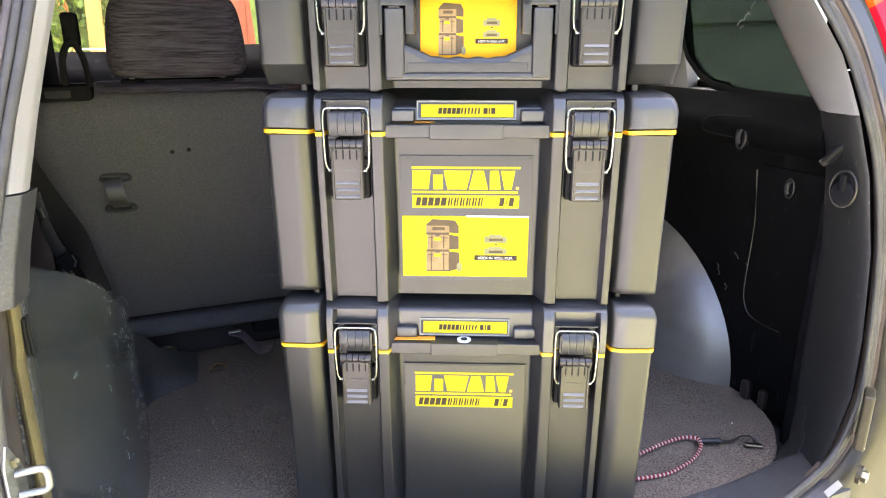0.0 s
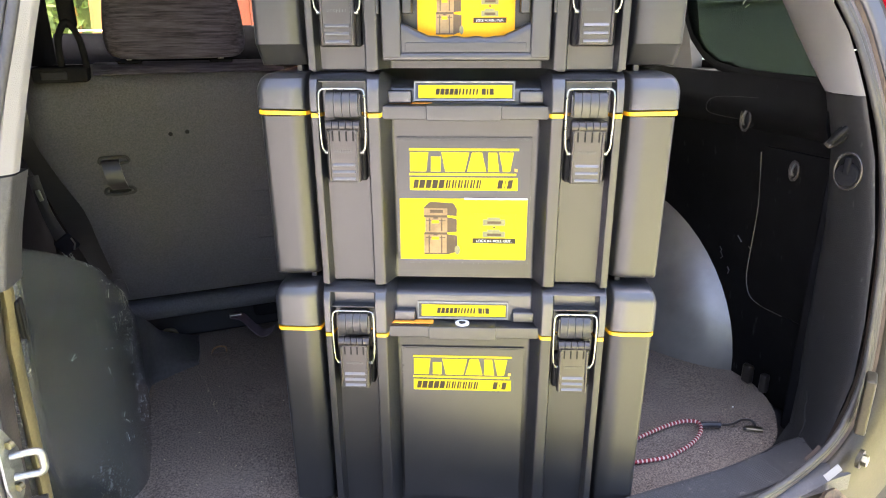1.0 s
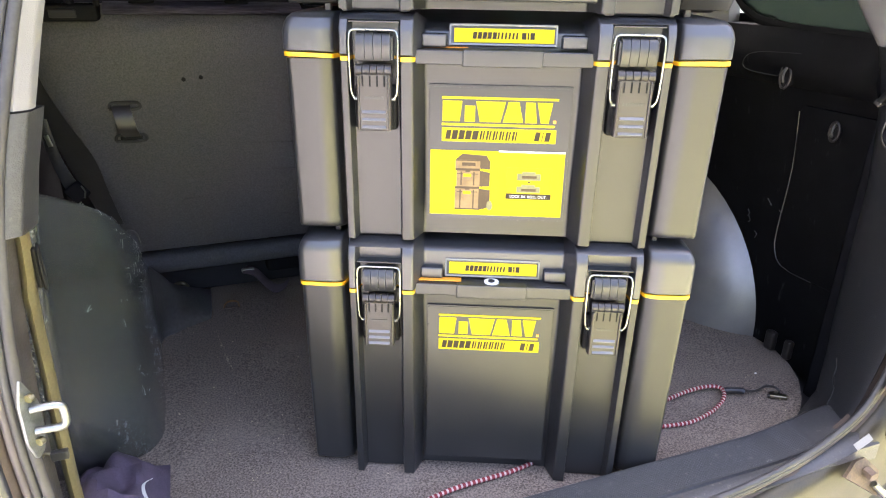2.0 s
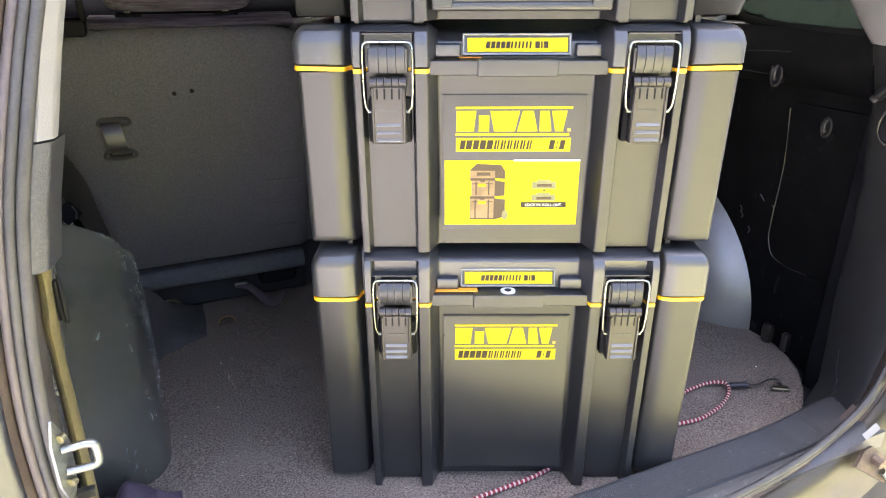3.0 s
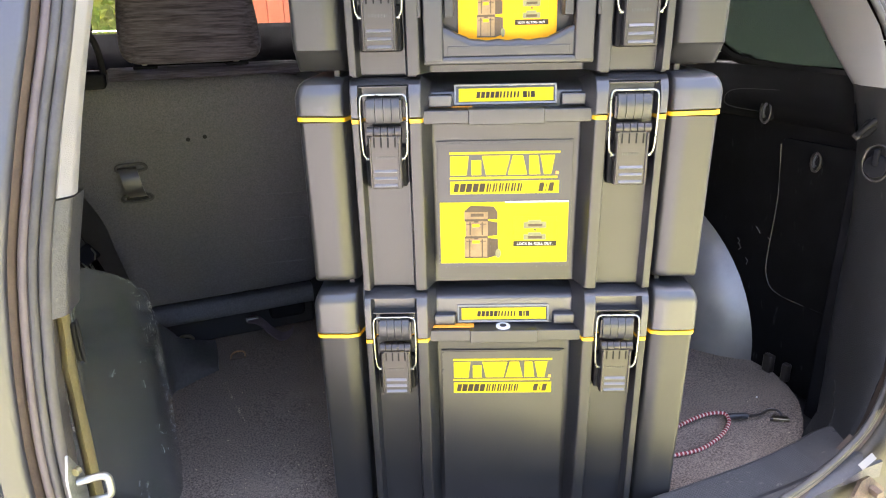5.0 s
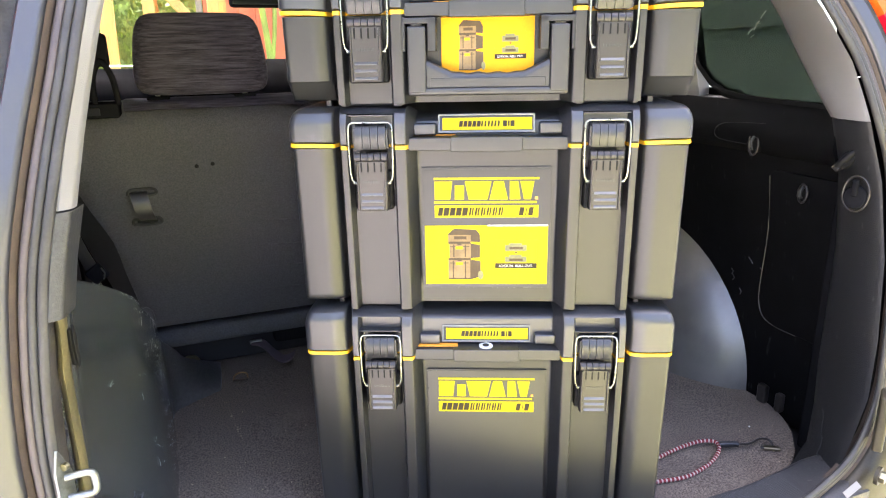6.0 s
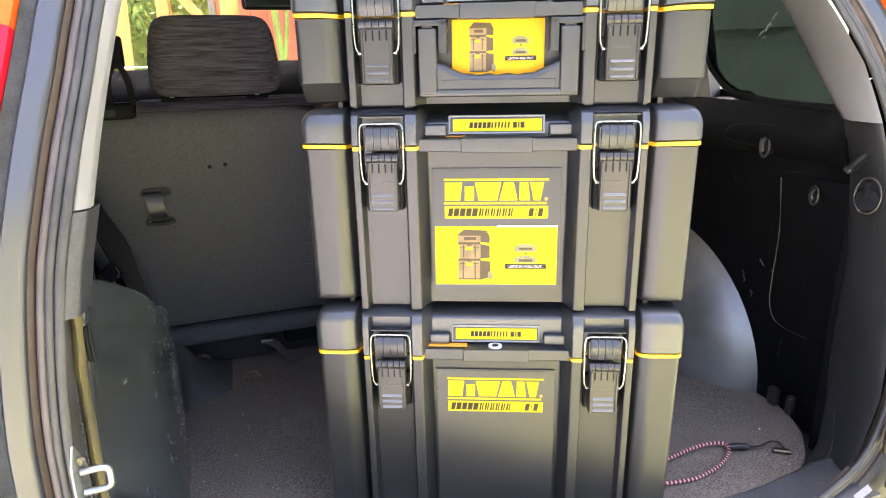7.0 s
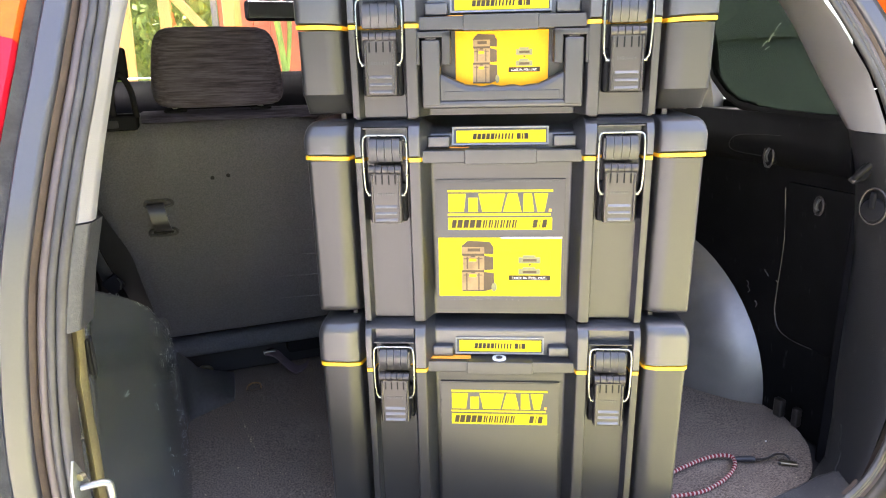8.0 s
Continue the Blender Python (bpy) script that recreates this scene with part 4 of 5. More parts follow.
def logo(parent, zt, y, m):
    """The maker's mark as plain yellow blocks, and the band below it with plain bars; zt is its upper edge."""
    film = part("label_film", rbox(bmesh.new(), (-0.090, y - 0.0008, zt - 0.066), (0.087, y, zt + 0.012), 0, m), PRINT_FILM, parent, "dark clear-edged label film")
    bm = bmesh.new()
    yy = y - 0.0008
    mm = m @ Matrix.Translation((0, yy - 0.0006, 0))
    h0, h1 = zt - 0.032, zt - 0.0055
    for poly in (
        [(-0.077, zt - 0.003), (0.074, zt - 0.003), (0.074, zt), (-0.077, zt)],
        [(-0.077, zt - 0.0375), (0.071, zt - 0.0375), (0.071, zt - 0.0345), (-0.077, zt - 0.0345)],
        *[[(a, h0), (b, h0), (c, h0 + k * (h1 - h0)), (d, h0 + k * (h1 - h0))] for a, b, c, d, k in ((-0.076, -0.0535, -0.0505, -0.076, 1), (-0.047, -0.0335, -0.0335, -0.047, 0.78), (-0.027, 0.000, 0.006, -0.0325, 1), (0.003, 0.0295, 0.0235, 0.0095, 1), (0.032, 0.0475, 0.044, 0.032, 1), (0.0525, 0.0625, 0.067, 0.047, 1))],
    ):
        bm = bmesh.new()
        slab(bm, poly, 0.0006, mm)
        part("mark", bm, LABEL, film, "yellow printed mark")
    part("dot", rbox(bmesh.new(), (0.0685, yy - 0.0006, h0), (0.0725, yy, h0 + 0.004), 0, m), PRINT_ORANGE, film)
    part("band", rbox(bmesh.new(), (-0.0765, yy - 0.0006, zt - 0.0585), (0.0735, yy, zt - 0.0405), 0, m), LABEL, film)
    bars = []
    x = -0.072
    for w in (0.008, 0.009, 0.009, 0.009, 0.009):
        bars.append((x, w - 0.0015))
        x += w
    thin = []
    for k in range(6):
        thin.append((x + 0.001, 0.0026))
        thin.append((x + 0.0048, 0.0020))
        x += 0.0085
    for w in (0.0085, 0.003, 0.0085):
        bars.append((max(x, 0.044) + 0.001, w - 0.002))
        x = max(x, 0.044) + w + 0.001
    for lst in (bars, thin):
        for a, w in lst:
            bm = bmesh.new()
            slab(bm, [(a, zt - 0.0555), (a + w, zt - 0.0555), (a + w + 0.002, zt - 0.0435), (a + 0.002, zt - 0.0435)], 0.0005, m @ Matrix.Translation((0, yy - 0.0011, 0)))
            part("bar", bm, PRINT_DARK, film)


def picture(parent, x0, z0, w, h, y, m, base, label):
    """A printed picture: a stack of boxes on wheels and a small framed panel with a caption."""
    card = part("picture_label", rbox(bmesh.new(), (x0, y - 0.0008, z0), (x0 + w, y, z0 + h), 0.0003, m), base, parent, label)
    at = lambda u, v: (x0 + u * w, z0 + v * h)
    yy = y - 0.0008

    def blob(name, polys, material, lift=0.0004):
        for poly in polys:
            bm = bmesh.new()
            slab(bm, [at(*p) for p in poly], 0.0004, m @ Matrix.Translation((0, yy - lift, 0)))
            part(name, bm, material, card)

    rect = lambda a, b, c, d: [(a, b), (c, b), (c, d), (a, d)]
    blob("carton_front", [rect(0.19, 0.09, 0.37, 0.42), rect(0.20, 0.45, 0.375, 0.70), rect(0.19, 0.73, 0.375, 0.86)], PRINT_TAN)
    blob("carton_side", [[(0.37, 0.08), (0.455, 0.13), (0.455, 0.40), (0.37, 0.42)], [(0.375, 0.45), (0.45, 0.46), (0.45, 0.67), (0.375, 0.70)], [(0.375, 0.73), (0.45, 0.72), (0.45, 0.84), (0.375, 0.86)], [(0.19, 0.86), (0.375, 0.86), (0.45, 0.84), (0.42, 0.93), (0.24, 0.95)]], PRINT_BROWN)
    blob("carton_line", [rect(0.19, 0.415, 0.375, 0.45), rect(0.19, 0.695, 0.375, 0.73), rect(0.225, 0.10, 0.235, 0.40), rect(0.325, 0.10, 0.335, 0.40), rect(0.23, 0.47, 0.24, 0.68), rect(0.325, 0.47, 0.335, 0.68), rect(0.24, 0.77, 0.34, 0.82), rect(0.19, 0.085, 0.375, 0.105), rect(0.19, 0.845, 0.375, 0.862), rect(0.265, 0.40, 0.30, 0.43), rect(0.265, 0.675, 0.30, 0.71), rect(0.205, 0.36, 0.36, 0.372), rect(0.205, 0.64, 0.36, 0.652), rect(0.395, 0.12, 0.402, 0.40), rect(0.425, 0.13, 0.432, 0.395)], PRINT_BROWN, 0.0008)
    blob("carton_badge", [rect(0.25, 0.33, 0.31, 0.38), rect(0.25, 0.60, 0.31, 0.65)], LABEL_AMBER, 0.0009)
    wheel = [(0.455 + 0.022 * math.cos(a), 0.16 + 0.075 * math.sin(a)) for a in (2 * math.pi * k / 14 for k in range(14))]
    blob("carton_wheel", [wheel], PRINT_GREY, 0.0010)
    f0, f1, g0, g1 = 0.575, 0.915, 0.36, 0.76
    blob("panel_frame", [rect(f0, g1 - 0.008, f1, g1), rect(f0, g0, f0 + 0.004, g1), rect(f1 - 0.004, g0, f1, g1)], LABEL_AMBER)
    blob("inset_box", [rect(0.655, 0.57, 0.83, 0.67), rect(0.69, 0.67, 0.79, 0.70), rect(0.655, 0.38, 0.83, 0.47), rect(0.69, 0.47, 0.79, 0.50)], PRINT_GREY)
    blob("inset_detail", [rect(0.69, 0.60, 0.80, 0.64), rect(0.69, 0.40, 0.80, 0.44), rect(0.735, 0.53, 0.755, 0.555)], PRINT_BROWN, 0.0008)
    blob("caption_band", [rect(f0, 0.275, f1, 0.36)], PRINT_DARK)
    words = bpy.data.curves.new("caption", "FONT")
    words.body, words.size, words.align_x, words.extrude = "LOCK IN. ROLL OUT.", 0.0053 * w / 0.18, "CENTER", 0.0001
    tmp = bpy.data.objects.new("tmp", words)
    scene.collection.objects.link(tmp)
    dg = bpy.context.evaluated_depsgraph_get()
    me = bpy.data.meshes.new_from_object(tmp.evaluated_get(dg))
    bpy.data.objects.remove(tmp)
    bm = bmesh.new()
    bm.from_mesh(me)
    cx, cz = at((f0 + f1) / 2, 0.296)
    bmesh.ops.transform(bm, matrix=m @ Matrix.Translation((cx, yy - 0.0007, cz)) @ pose(0, 0, 0, 90, 0, 0), verts=bm.verts[:])
    part("caption", bm, PRINT_WHITE, card)
    return card


BOX_TURN = -24.2
lean = lambda zg: pose(0, 0.0352, zg, -1.65, 0, 0)


def tool_box(name, base, gasket, top, label, kind):
    box = thing(name, pose(0, 0, base, 0, 0, BOX_TURN), label, "tool box", "stacked tool boxes")
    zg, zt = gasket - base, top - base
    # body shell, drawn in towards its foot
    bm = bmesh.new()
    rings = []
    rise_to = 0.034 if kind == "top" else 0.015
    lip = 0.023 if kind == "top" else 0.012
    levels = [(0.003, 0.060), (0.006, 0.050), (0.0065, lip + 0.002), (0.008, lip), (rise_to - 0.004, 0.25 * lip), (rise_to, 0.0), (rise_to + 0.006, 0.0), (zg - 0.014, 0.0), (zg - 0.005, 0.0), (zg - 0.004, 0.0)]
    for z, ins in levels:
        k = (zg - z) * 0.032
        rings.append(at_z(outline(yc=0.035 + k * 0.9, y0=0.001 + k, yb=0.021 + k, yo=0.018 + k + ins, xo=0.2765 - k * 0.15 - (0.01 if ins > 0.04 else 0.0), corner=0.008), z))
    loft(bm, rings)
    part("body", bm, BOX, box)
    for s in (-1, 1):
        bm = bmesh.new()
        k = zg * 0.032
        loft(bm, [[(s * x, y, z) for x, y in ((0.114 + i, 0.002 + k + i), (0.1275, 0.002 + k + i), (0.1315, 0.0215 + k + i), (0.1895, 0.0215 + k + i), (0.1935, 0.002 + k + i), (0.202 - i, 0.002 + k + i), (0.204 - i, 0.06), (0.112 + i, 0.06))] for z, i in ((0.0, 0.004), (0.004, 0.001), (0.018, 0.0))])
        part("foot", bm, BOX, box)
    # gasket strip
    bm = bmesh.new()
    ring = outline(yc=0.05, y0=0.0005, yb=0.026, yo=0.0145, xo=0.279, corner=0.012)
    dip = lambda x: 0.001 - 0.002 * min(1, max(0, (0.245 - abs(x)) / 0.032))
    loft(bm, [[(p.x, p.y, zg + dip(p.x) + dz) for p in ring] for dz in (-0.0026, 0.0026)])
    part("gasket", bm, YELLOW, box, "bright yellow lid gasket")
    # lid
    bm = bmesh.new()
    rings = []
    h = zt - zg
    for z, ins, bay in ((0.0005, 0.004, 1), (0.0035, 0.0, 1), (h - 0.024, 0.0, 1), (h - 0.015, 0.0025, 1), (h - 0.0085, 0.006, 1), (h - 0.008, 0.0065, 0), (h - 0.0035, 0.012, 0), (h - 0.001, 0.022, 0), (h, 0.040, 0)):
        y0 = -0.001 + ins
        ring = outline(yc=0.036 + ins * 1.25, y0=y0, yb=(0.020 if bay else y0), yo=0.014 + ins, xo=0.2795 - ins * 0.9, back=ins)
        sink = 0.011 * max(0.0, min(1.0, (z - h + 0.024) / 0.018))
        rings.append([(p.x, p.y, zg + z + (dip(p.x) + 0.002 if z < 0.005 else 0) - sink * max(0.0, min(1.0, (0.1095 - abs(p.x)) / 0.006))) for p in ring])
    loft(bm, rings)
    lid = part("lid", bm, LID, box)
    if kind != "top":
        part("front_panel", rbox(bmesh.new(), (-0.0935, -0.0014, -zg + 0.030), (0.0915, 0.002, -0.034), 0.0003, lean(zg)), PRINT_FILM, box)
    # lip across the lid's middle and the label holder above it
    bm = bmesh.new()
    rbox(bm, (-0.1125, 0.010, zg - 0.007), (0.1115, 0.045, zg + 0.0105), 0.0015)
    rbox(bm, (-0.051, 0.006, zg - 0.0085), (0.048, 0.033, zg + 0.0118), 0.0015)
    part("lip", bm, LATCH, lid)
    if kind == "bottom":
        part("tab", rbox(bmesh.new(), (-0.108, 0.018, zg + 0.0113), (-0.045, 0.030, zg + 0.0128), 0.0005), PRINT_ORANGE, lid, "orange marker strip")
        bm = bmesh.new()
        tube(bm, [(-0.002, 0.020, zg + 0.009), (-0.002, 0.020, zg + 0.0135)], 0.0105, 20)
        part("eyelet", bm, PRINT_WHITE, lid, "pale ring of a padlock eye")
        bm = bmesh.new()
        tube(bm, [(-0.002, 0.020, zg + 0.010), (-0.002, 0.020, zg + 0.0142)], 0.005, 16)
        part("eyelet_hole", bm, DARK, lid)
    else:
        part("tab", rbox(bmesh.new(), (-0.108, 0.030, zg + 0.0113), (-0.045, 0.036, zg + 0.0128), 0.0005), PRINT_ORANGE, lid, "orange marker strip")
    m = pose(0, 0.029, zg + 0.016, -14, 0, 0)
    holder = part("label_holder", rbox(bmesh.new(), (-0.069, 0.002, -0.001), (0.066, 0.012, 0.026), 0.002, m), LATCH, lid)
    part("card", rbox(bmesh.new(), (-0.063, 0.0005, 0.003), (0.062, 0.0022, 0.020), 0, m), LABEL, holder, "yellow name card")
    x = -0.040
    for k in range(11):
        w = 0.0062 if k < 5 else 0.0034
        bm = bmesh.new()
        slab(bm, [(x, 0.0075), (x + w - 0.0012, 0.0075), (x + w - 0.0002, 0.0155), (x + 0.001, 0.0155)], 0.0004, m @ Matrix.Translation((0, 0.0001, 0)))
        part("bar", bm, PRINT_DARK, holder)
        x += w if k < 5 else 0.0046
    for w in (0.0055, 0.002, 0.0055):
        bm = bmesh.new()
        slab(bm, [(x + 0.003, 0.0075), (x + 0.003 + w, 0.0075), (x + 0.003 + w, 0.0155), (x + 0.003, 0.0155)], 0.0004, m @ Matrix.Translation((0, 0.0001, 0)))
        part("bar", bm, PRINT_DARK, holder)
        x += w + 0.0015
    bm = bmesh.new()
    rbox(bm, (-0.069, -0.0015, 0.0225), (0.066, 0.004, 0.0255), 0.001, m)
    rbox(bm, (-0.069, -0.0015, -0.001), (0.066, 0.002, 0.002), 0.0006, m)
    for a in (-0.069, 0.0635):
        rbox(bm, (a, -0.0015, 0.0), (a + 0.0025, 0.004, 0.025), 0.0006, m)
    part("window", bm, PALE_RIM, holder, "clear pale plastic rim of the label window")
    for s in (-1, 1):
        a, b = sorted((s * 0.0715, s * 0.104))
        part("step", rbox(bmesh.new(), (a, 0.024, zg + 0.012), (b, 0.05, zg + 0.029), 0.003), LID, lid)
    # latches
    for x in (-0.1605, 0.1605):
        latch(box, x, zg + (0.004 if kind == "bottom" else 0.0))
        bm = bmesh.new()
        rbox(bm, (x - 0.031, 0.0045, zg + 0.0415), (x + 0.031, 0.03, zg + 0.0435), 0.0006)
        part("bay_top", bm, LATCH, lid)
    # stacking cleats on the lid's underside neighbours
    for s in (-1, 1):
        part("cleat", rbox(bmesh.new(), (s * 0.226 - 0.004, 0.050, -0.012), (s * 0.226 + 0.004, 0.058, 0.02), 0.0015), LATCH_DARK, box)
    return box, zg


low_box, zg = tool_box("tool_box", 0.0, 0.333, 0.406, "large dark grey lidded plastic tool box at the stack's foot", "bottom")
logo(low_box, -0.048, -0.0016, lean(zg))
mid_box, zg = tool_box("tool_box", 0.407, 0.652, 0.705, "medium dark grey plastic tool box with a yellow picture label", "mid")
logo(mid_box, -0.049, -0.0016, lean(zg))
card = picture(mid_box, -0.0915, -0.209, 0.1795, 0.0895, -0.0016, lean(zg), LABEL, "bright yellow picture label")
part("label_edge", rbox(bmesh.new(), (0.0, -0.0032, -0.1205), (0.088, -0.0024, -0.1185), 0, lean(zg)), PRINT_WHITE, card)
top_box, zg = tool_box("tool_box", 0.706, 0.828, 0.891, "shallow dark grey plastic tool box with a front carry handle", "top")
ml = lean(zg) @ Matrix.Translation((0, -0.004, 0))
picture(top_box, -0.0625, -0.083, 0.125, 0.075, 0.0, ml, LABEL_AMBER, "amber yellow picture label behind the handle")
# carry handle: two arms and a grip with finger waves
bm = bmesh.new()
for s in (-1, 1):
    a, b = sorted((s * 0.0815, s * 0.1065))
    rbox(bm, (a, 0.000, zg - 0.105), (b, 0.022, zg - 0.019), 0.003)
rbox(bm, (-0.1065, 0.001, zg - 0.108), (0.1065, 0.024, zg - 0.098), 0.003)
handle = part("carry_handle", bm, LATCH, top_box)
bm = bmesh.new()
xs = np.linspace(-0.082, 0.082, 61)
topz = lambda x: zg - 0.0785 + 0.017 * min(1, max(0, (abs(x) - 0.040) / 0.040)) ** 1.3 - 0.0009 * math.cos(x * 2 * math.pi / 0.026) * (abs(x) < 0.05)
loft(bm, [[(x, 0.006, zg - 0.100), (x, 0.0055, topz(x) - 0.010), (x, 0.0055, topz(x) - 0.005), (x, 0.0085, topz(x) - 0.001), (x, 0.012, topz(x)), (x, 0.024, topz(x) - 0.001), (x, 0.026, zg - 0.100)] for x in xs])
part("grip", bm, LATCH, handle)
part("grip_panel", rbox(bmesh.new(), (-0.0765, 0.0042, zg - 0.0975), (0.0765, 0.0065, zg - 0.0855), 0.0006), LATCH, handle)
for s in (-1, 1):
    bm = bmesh.new()
    for a, b in ((0.1085, 0.1135), (0.068, 0.0795)):
        lo, hi = sorted((s * a, s * b))
        rbox(bm, (lo, 0.002, zg - 0.051), (hi, 0.034, zg - 0.008), 0.0015)
    lo, hi = sorted((s * 0.068, s * 0.1135))
    rbox(bm, (lo, 0.002, zg - 0.0165), (hi, 0.034, zg - 0.0085), 0.0015)
    part("handle_bracket", bm, BOX, top_box)
    lo, hi = sorted((s * 0.086, s * 0.102))
    part("pivot", rbox(bmesh.new(), (lo, 0.006, zg - 0.020), (hi, 0.02, zg - 0.011), 0.002), LATCH_DARK, handle)


# ---- things on the cargo floor and the lining ----
def striped_cord(name, pts, label, r=0.0037):
    """A braided cord: pale core with red wraps along a line."""
    cord = thing(name, pose(0, 0, 0), label, "bungee cord")
    line = smooth_line(pts, 14)
    part("core", tube(bmesh.new(), line, r, 10), CORD_WHITE, cord)
    bm = bmesh.new()
    d, step = 0.0, 0.0085
    nxt = 0.002
    for a, b in zip(line, line[1:]):
        seg = (b - a).length
        while nxt <= d + seg:
            p, w = a.lerp(b, (nxt - d) / seg), (b - a).normalized()
            tube(bm, [p - w * 0.0025, p - w * 0.0018, p + w * 0.0018, p + w * 0.0025], r * 1.06, 10)
            nxt += step
        d += seg
    tagged(part("red_braid", bm, CORD_RED, cord), kind="stuff")
    return cord


loop = striped_cord("bungee_cord", [(0.30, 0.05, 0.006), (0.36, 0.068, 0.007), (0.409, 0.077, 0.008), (0.477, 0.086, 0.010), (0.520, 0.083, 0.012), (0.540, 0.070, 0.012), (0.532, 0.052, 0.011), (0.514, 0.038, 0.009), (0.486, 0.024, 0.008), (0.455, 0.015, 0.007), (0.413, 0.009, 0.006), (0.361, 0.016, 0.006), (0.30, 0.03, 0.006)],
                    "red and white braided bungee cord looped on the carpet")
part("ferrule", tube(bmesh.new(), smooth_line([(0.540, 0.060, 0.012), (0.548, 0.057, 0.013), (0.568, 0.049, 0.013), (0.574, 0.046, 0.012)], 4), 0.0060, 12), BELT, loop, "grey plastic ferrule")
part("hook", tube(bmesh.new(), smooth_line([(0.578, 0.045, 0.012), (0.600, 0.040, 0.012), (0.622, 0.040, 0.016), (0.640, 0.035, 0.014), (0.644, 0.026, 0.008), (0.632, 0.020, 0.006), (0.615, 0.026, 0.006)], 5), 0.0026, 8), LATCH_DARK, loop, "bent black wire hook")
part("hook_tip", rbox(bmesh.new(), (-0.016, -0.006, -0.003), (0.016, 0.006, 0.003), 0.002, pose(0.634, 0.018, 0.006, 0, 0, -35)), BRASSY, loop)
striped_cord("bungee_cord", [(0.16, 0.03, 0.006), (0.10, 0.012, 0.006), (0.05, 0.003, 0.006), (0.004, 0.001, 0.006), (-0.06, -0.003, 0.006), (-0.14, -0.02, 0.006), (-0.22, -0.03, 0.006)],
             "red and white braided cord running under the tool box")

ring = thing("tie_down_ring", pose(-0.327, 0.748, 0.003, 0, 0, -8), "worn bronze D-ring on the carpet", "D-ring")
part("loop", tube(bmesh.new(), smooth_line([(-0.017, -0.008, 0.003), (-0.017, 0.008, 0.005), (-0.009, 0.020, 0.007), (0.004, 0.022, 0.007), (0.014, 0.014, 0.006), (0.016, -0.004, 0.003)], 5), 0.0022, 8), mat("worn_bronze", (0.30, 0.17, 0.07), 0.45, 0.5, vary=0.3, scale=80, bump=0.2), ring)
part("bar", tube(bmesh.new(), [(-0.018, -0.008, 0.003), (0.017, -0.004, 0.003)], 0.002, 8), RUST, ring, "rusty ring bar")
st = thing("floor_strap", pose(0, 0, 0), "short purple-grey strap under the seat", "strap")
bm = bmesh.new()
line = smooth_line([(-0.285, 0.832, 0.062), (-0.262, 0.815, 0.060), (-0.240, 0.775, 0.046), (-0.222, 0.745, 0.040), (-0.205, 0.735, 0.046), (-0.190, 0.75, 0.05)], 6)
loft(bm, [[p + Vector((sx * 0.006, sx * 0.020, sz * 0.0016)) for sx, sz in ((-1, -1), (1, -1), (1, 1), (-1, 1))] for p in line])
part("webbing", bm, STRAP, st)
part("anchor", rbox(bmesh.new(), (-0.292, 0.822, 0.058), (-0.262, 0.834, 0.066), 0.002), STEEL, st)
hinge = thing("floor_bracket", pose(-0.435, 0.862, 0.014), "pale metal bracket end with a bolt below the seat", "bracket")
part("ring", tube(bmesh.new(), smooth_line([(-0.022, 0, 0.006), (-0.014, -0.004, 0.02), (0.002, -0.006, 0.022), (0.012, -0.006, 0.012), (0.012, -0.004, 0.0)], 5), 0.005, 8), BRASSY, hinge)
part("bolt", tube(bmesh.new(), [(0.012, -0.02, 0.0), (0.012, 0.0, 0.0)], 0.006, 10), STEEL, hinge)
cloth = bmesh.new()
rows = []
for j in range(15):
    row = []
    for i in range(19):
        u, v = i / 18, j / 14
        x, y = -0.60 + 0.135 * u, -0.03 + 0.27 * v - 0.03 * u
        h = 0.115 * math.sin(math.pi * min(1, u * 1.02)) ** 0.6 * math.sin(math.pi * v) ** 0.6
        row.append((x, y, 0.003 + h * (0.75 + 0.45 * noise.noise((x * 24, y * 18, 2.0))) + 0.012 * noise.noise((x * 60, y * 40, 5.0)) * (h > 0.01)))
    rows.append(row)
sheet(cloth, rows)
cloth_ob = solid("cloth", cloth, mat("purple_cloth", (0.068, 0.050, 0.074), 0.9, vary=0.25, scale=40, bump=0.5), "crumpled dark purple cloth on the carpet beside the lining", "cloth")
edge = [Vector(rows[j][i]) + Vector((0.001, -0.001, 0.002)) for j, i in ((9, 15), (8, 14), (7, 14), (6, 15), (5, 17))]
part("hem", loft(bmesh.new(), [[p + Vector((0, 0, -0.001)), p + Vector((0.004, 0, 0.0005)), p + Vector((0.0045, 0, -0.0005)), p + Vector((0, 0, -0.002))] for p in smooth_line(edge, 4)]), PRINT_WHITE, cloth_ob, "white sewn hem")
lint = bmesh.new()
rng = random.Random(7)
for k in range(260):
    x, y = rng.uniform(-0.47, 0.74), rng.uniform(-0.05, 0.72)
    if k >= 230:
        u = rng.random()
        x, y = -0.372 + 0.024 * u + rng.gauss(0, 0.002), 0.665 - 0.20 * u
    elif k < 100:
        x, y = rng.gauss(-0.30, 0.10), rng.gauss(0.28, 0.13)
    if not -0.47 < x < 0.74 or not -0.06 < y < 0.8:
        continue
    l, a, w = rng.choice((0.0004, 0.0005, 0.0006, 0.0008, 0.0008, 0.0018)), rng.uniform(0, 6.3), rng.uniform(0.0003, 0.0006)
    dx, dy = l * math.cos(a), l * math.sin(a)
    rbox(lint, (-l, -w, 0.0012), (l, w, 0.0026), 0, pose(x, y, 0, 0, 0, math.degrees(a)))
solid("carpet_crumbs", lint, mat("crumb", (0.36, 0.30, 0.19), 0.9, vary=0.5, scale=30, bump=0), "pale crumbs and lint scattered on the carpet", "crumbs", "stuff")
chip = bmesh.new()
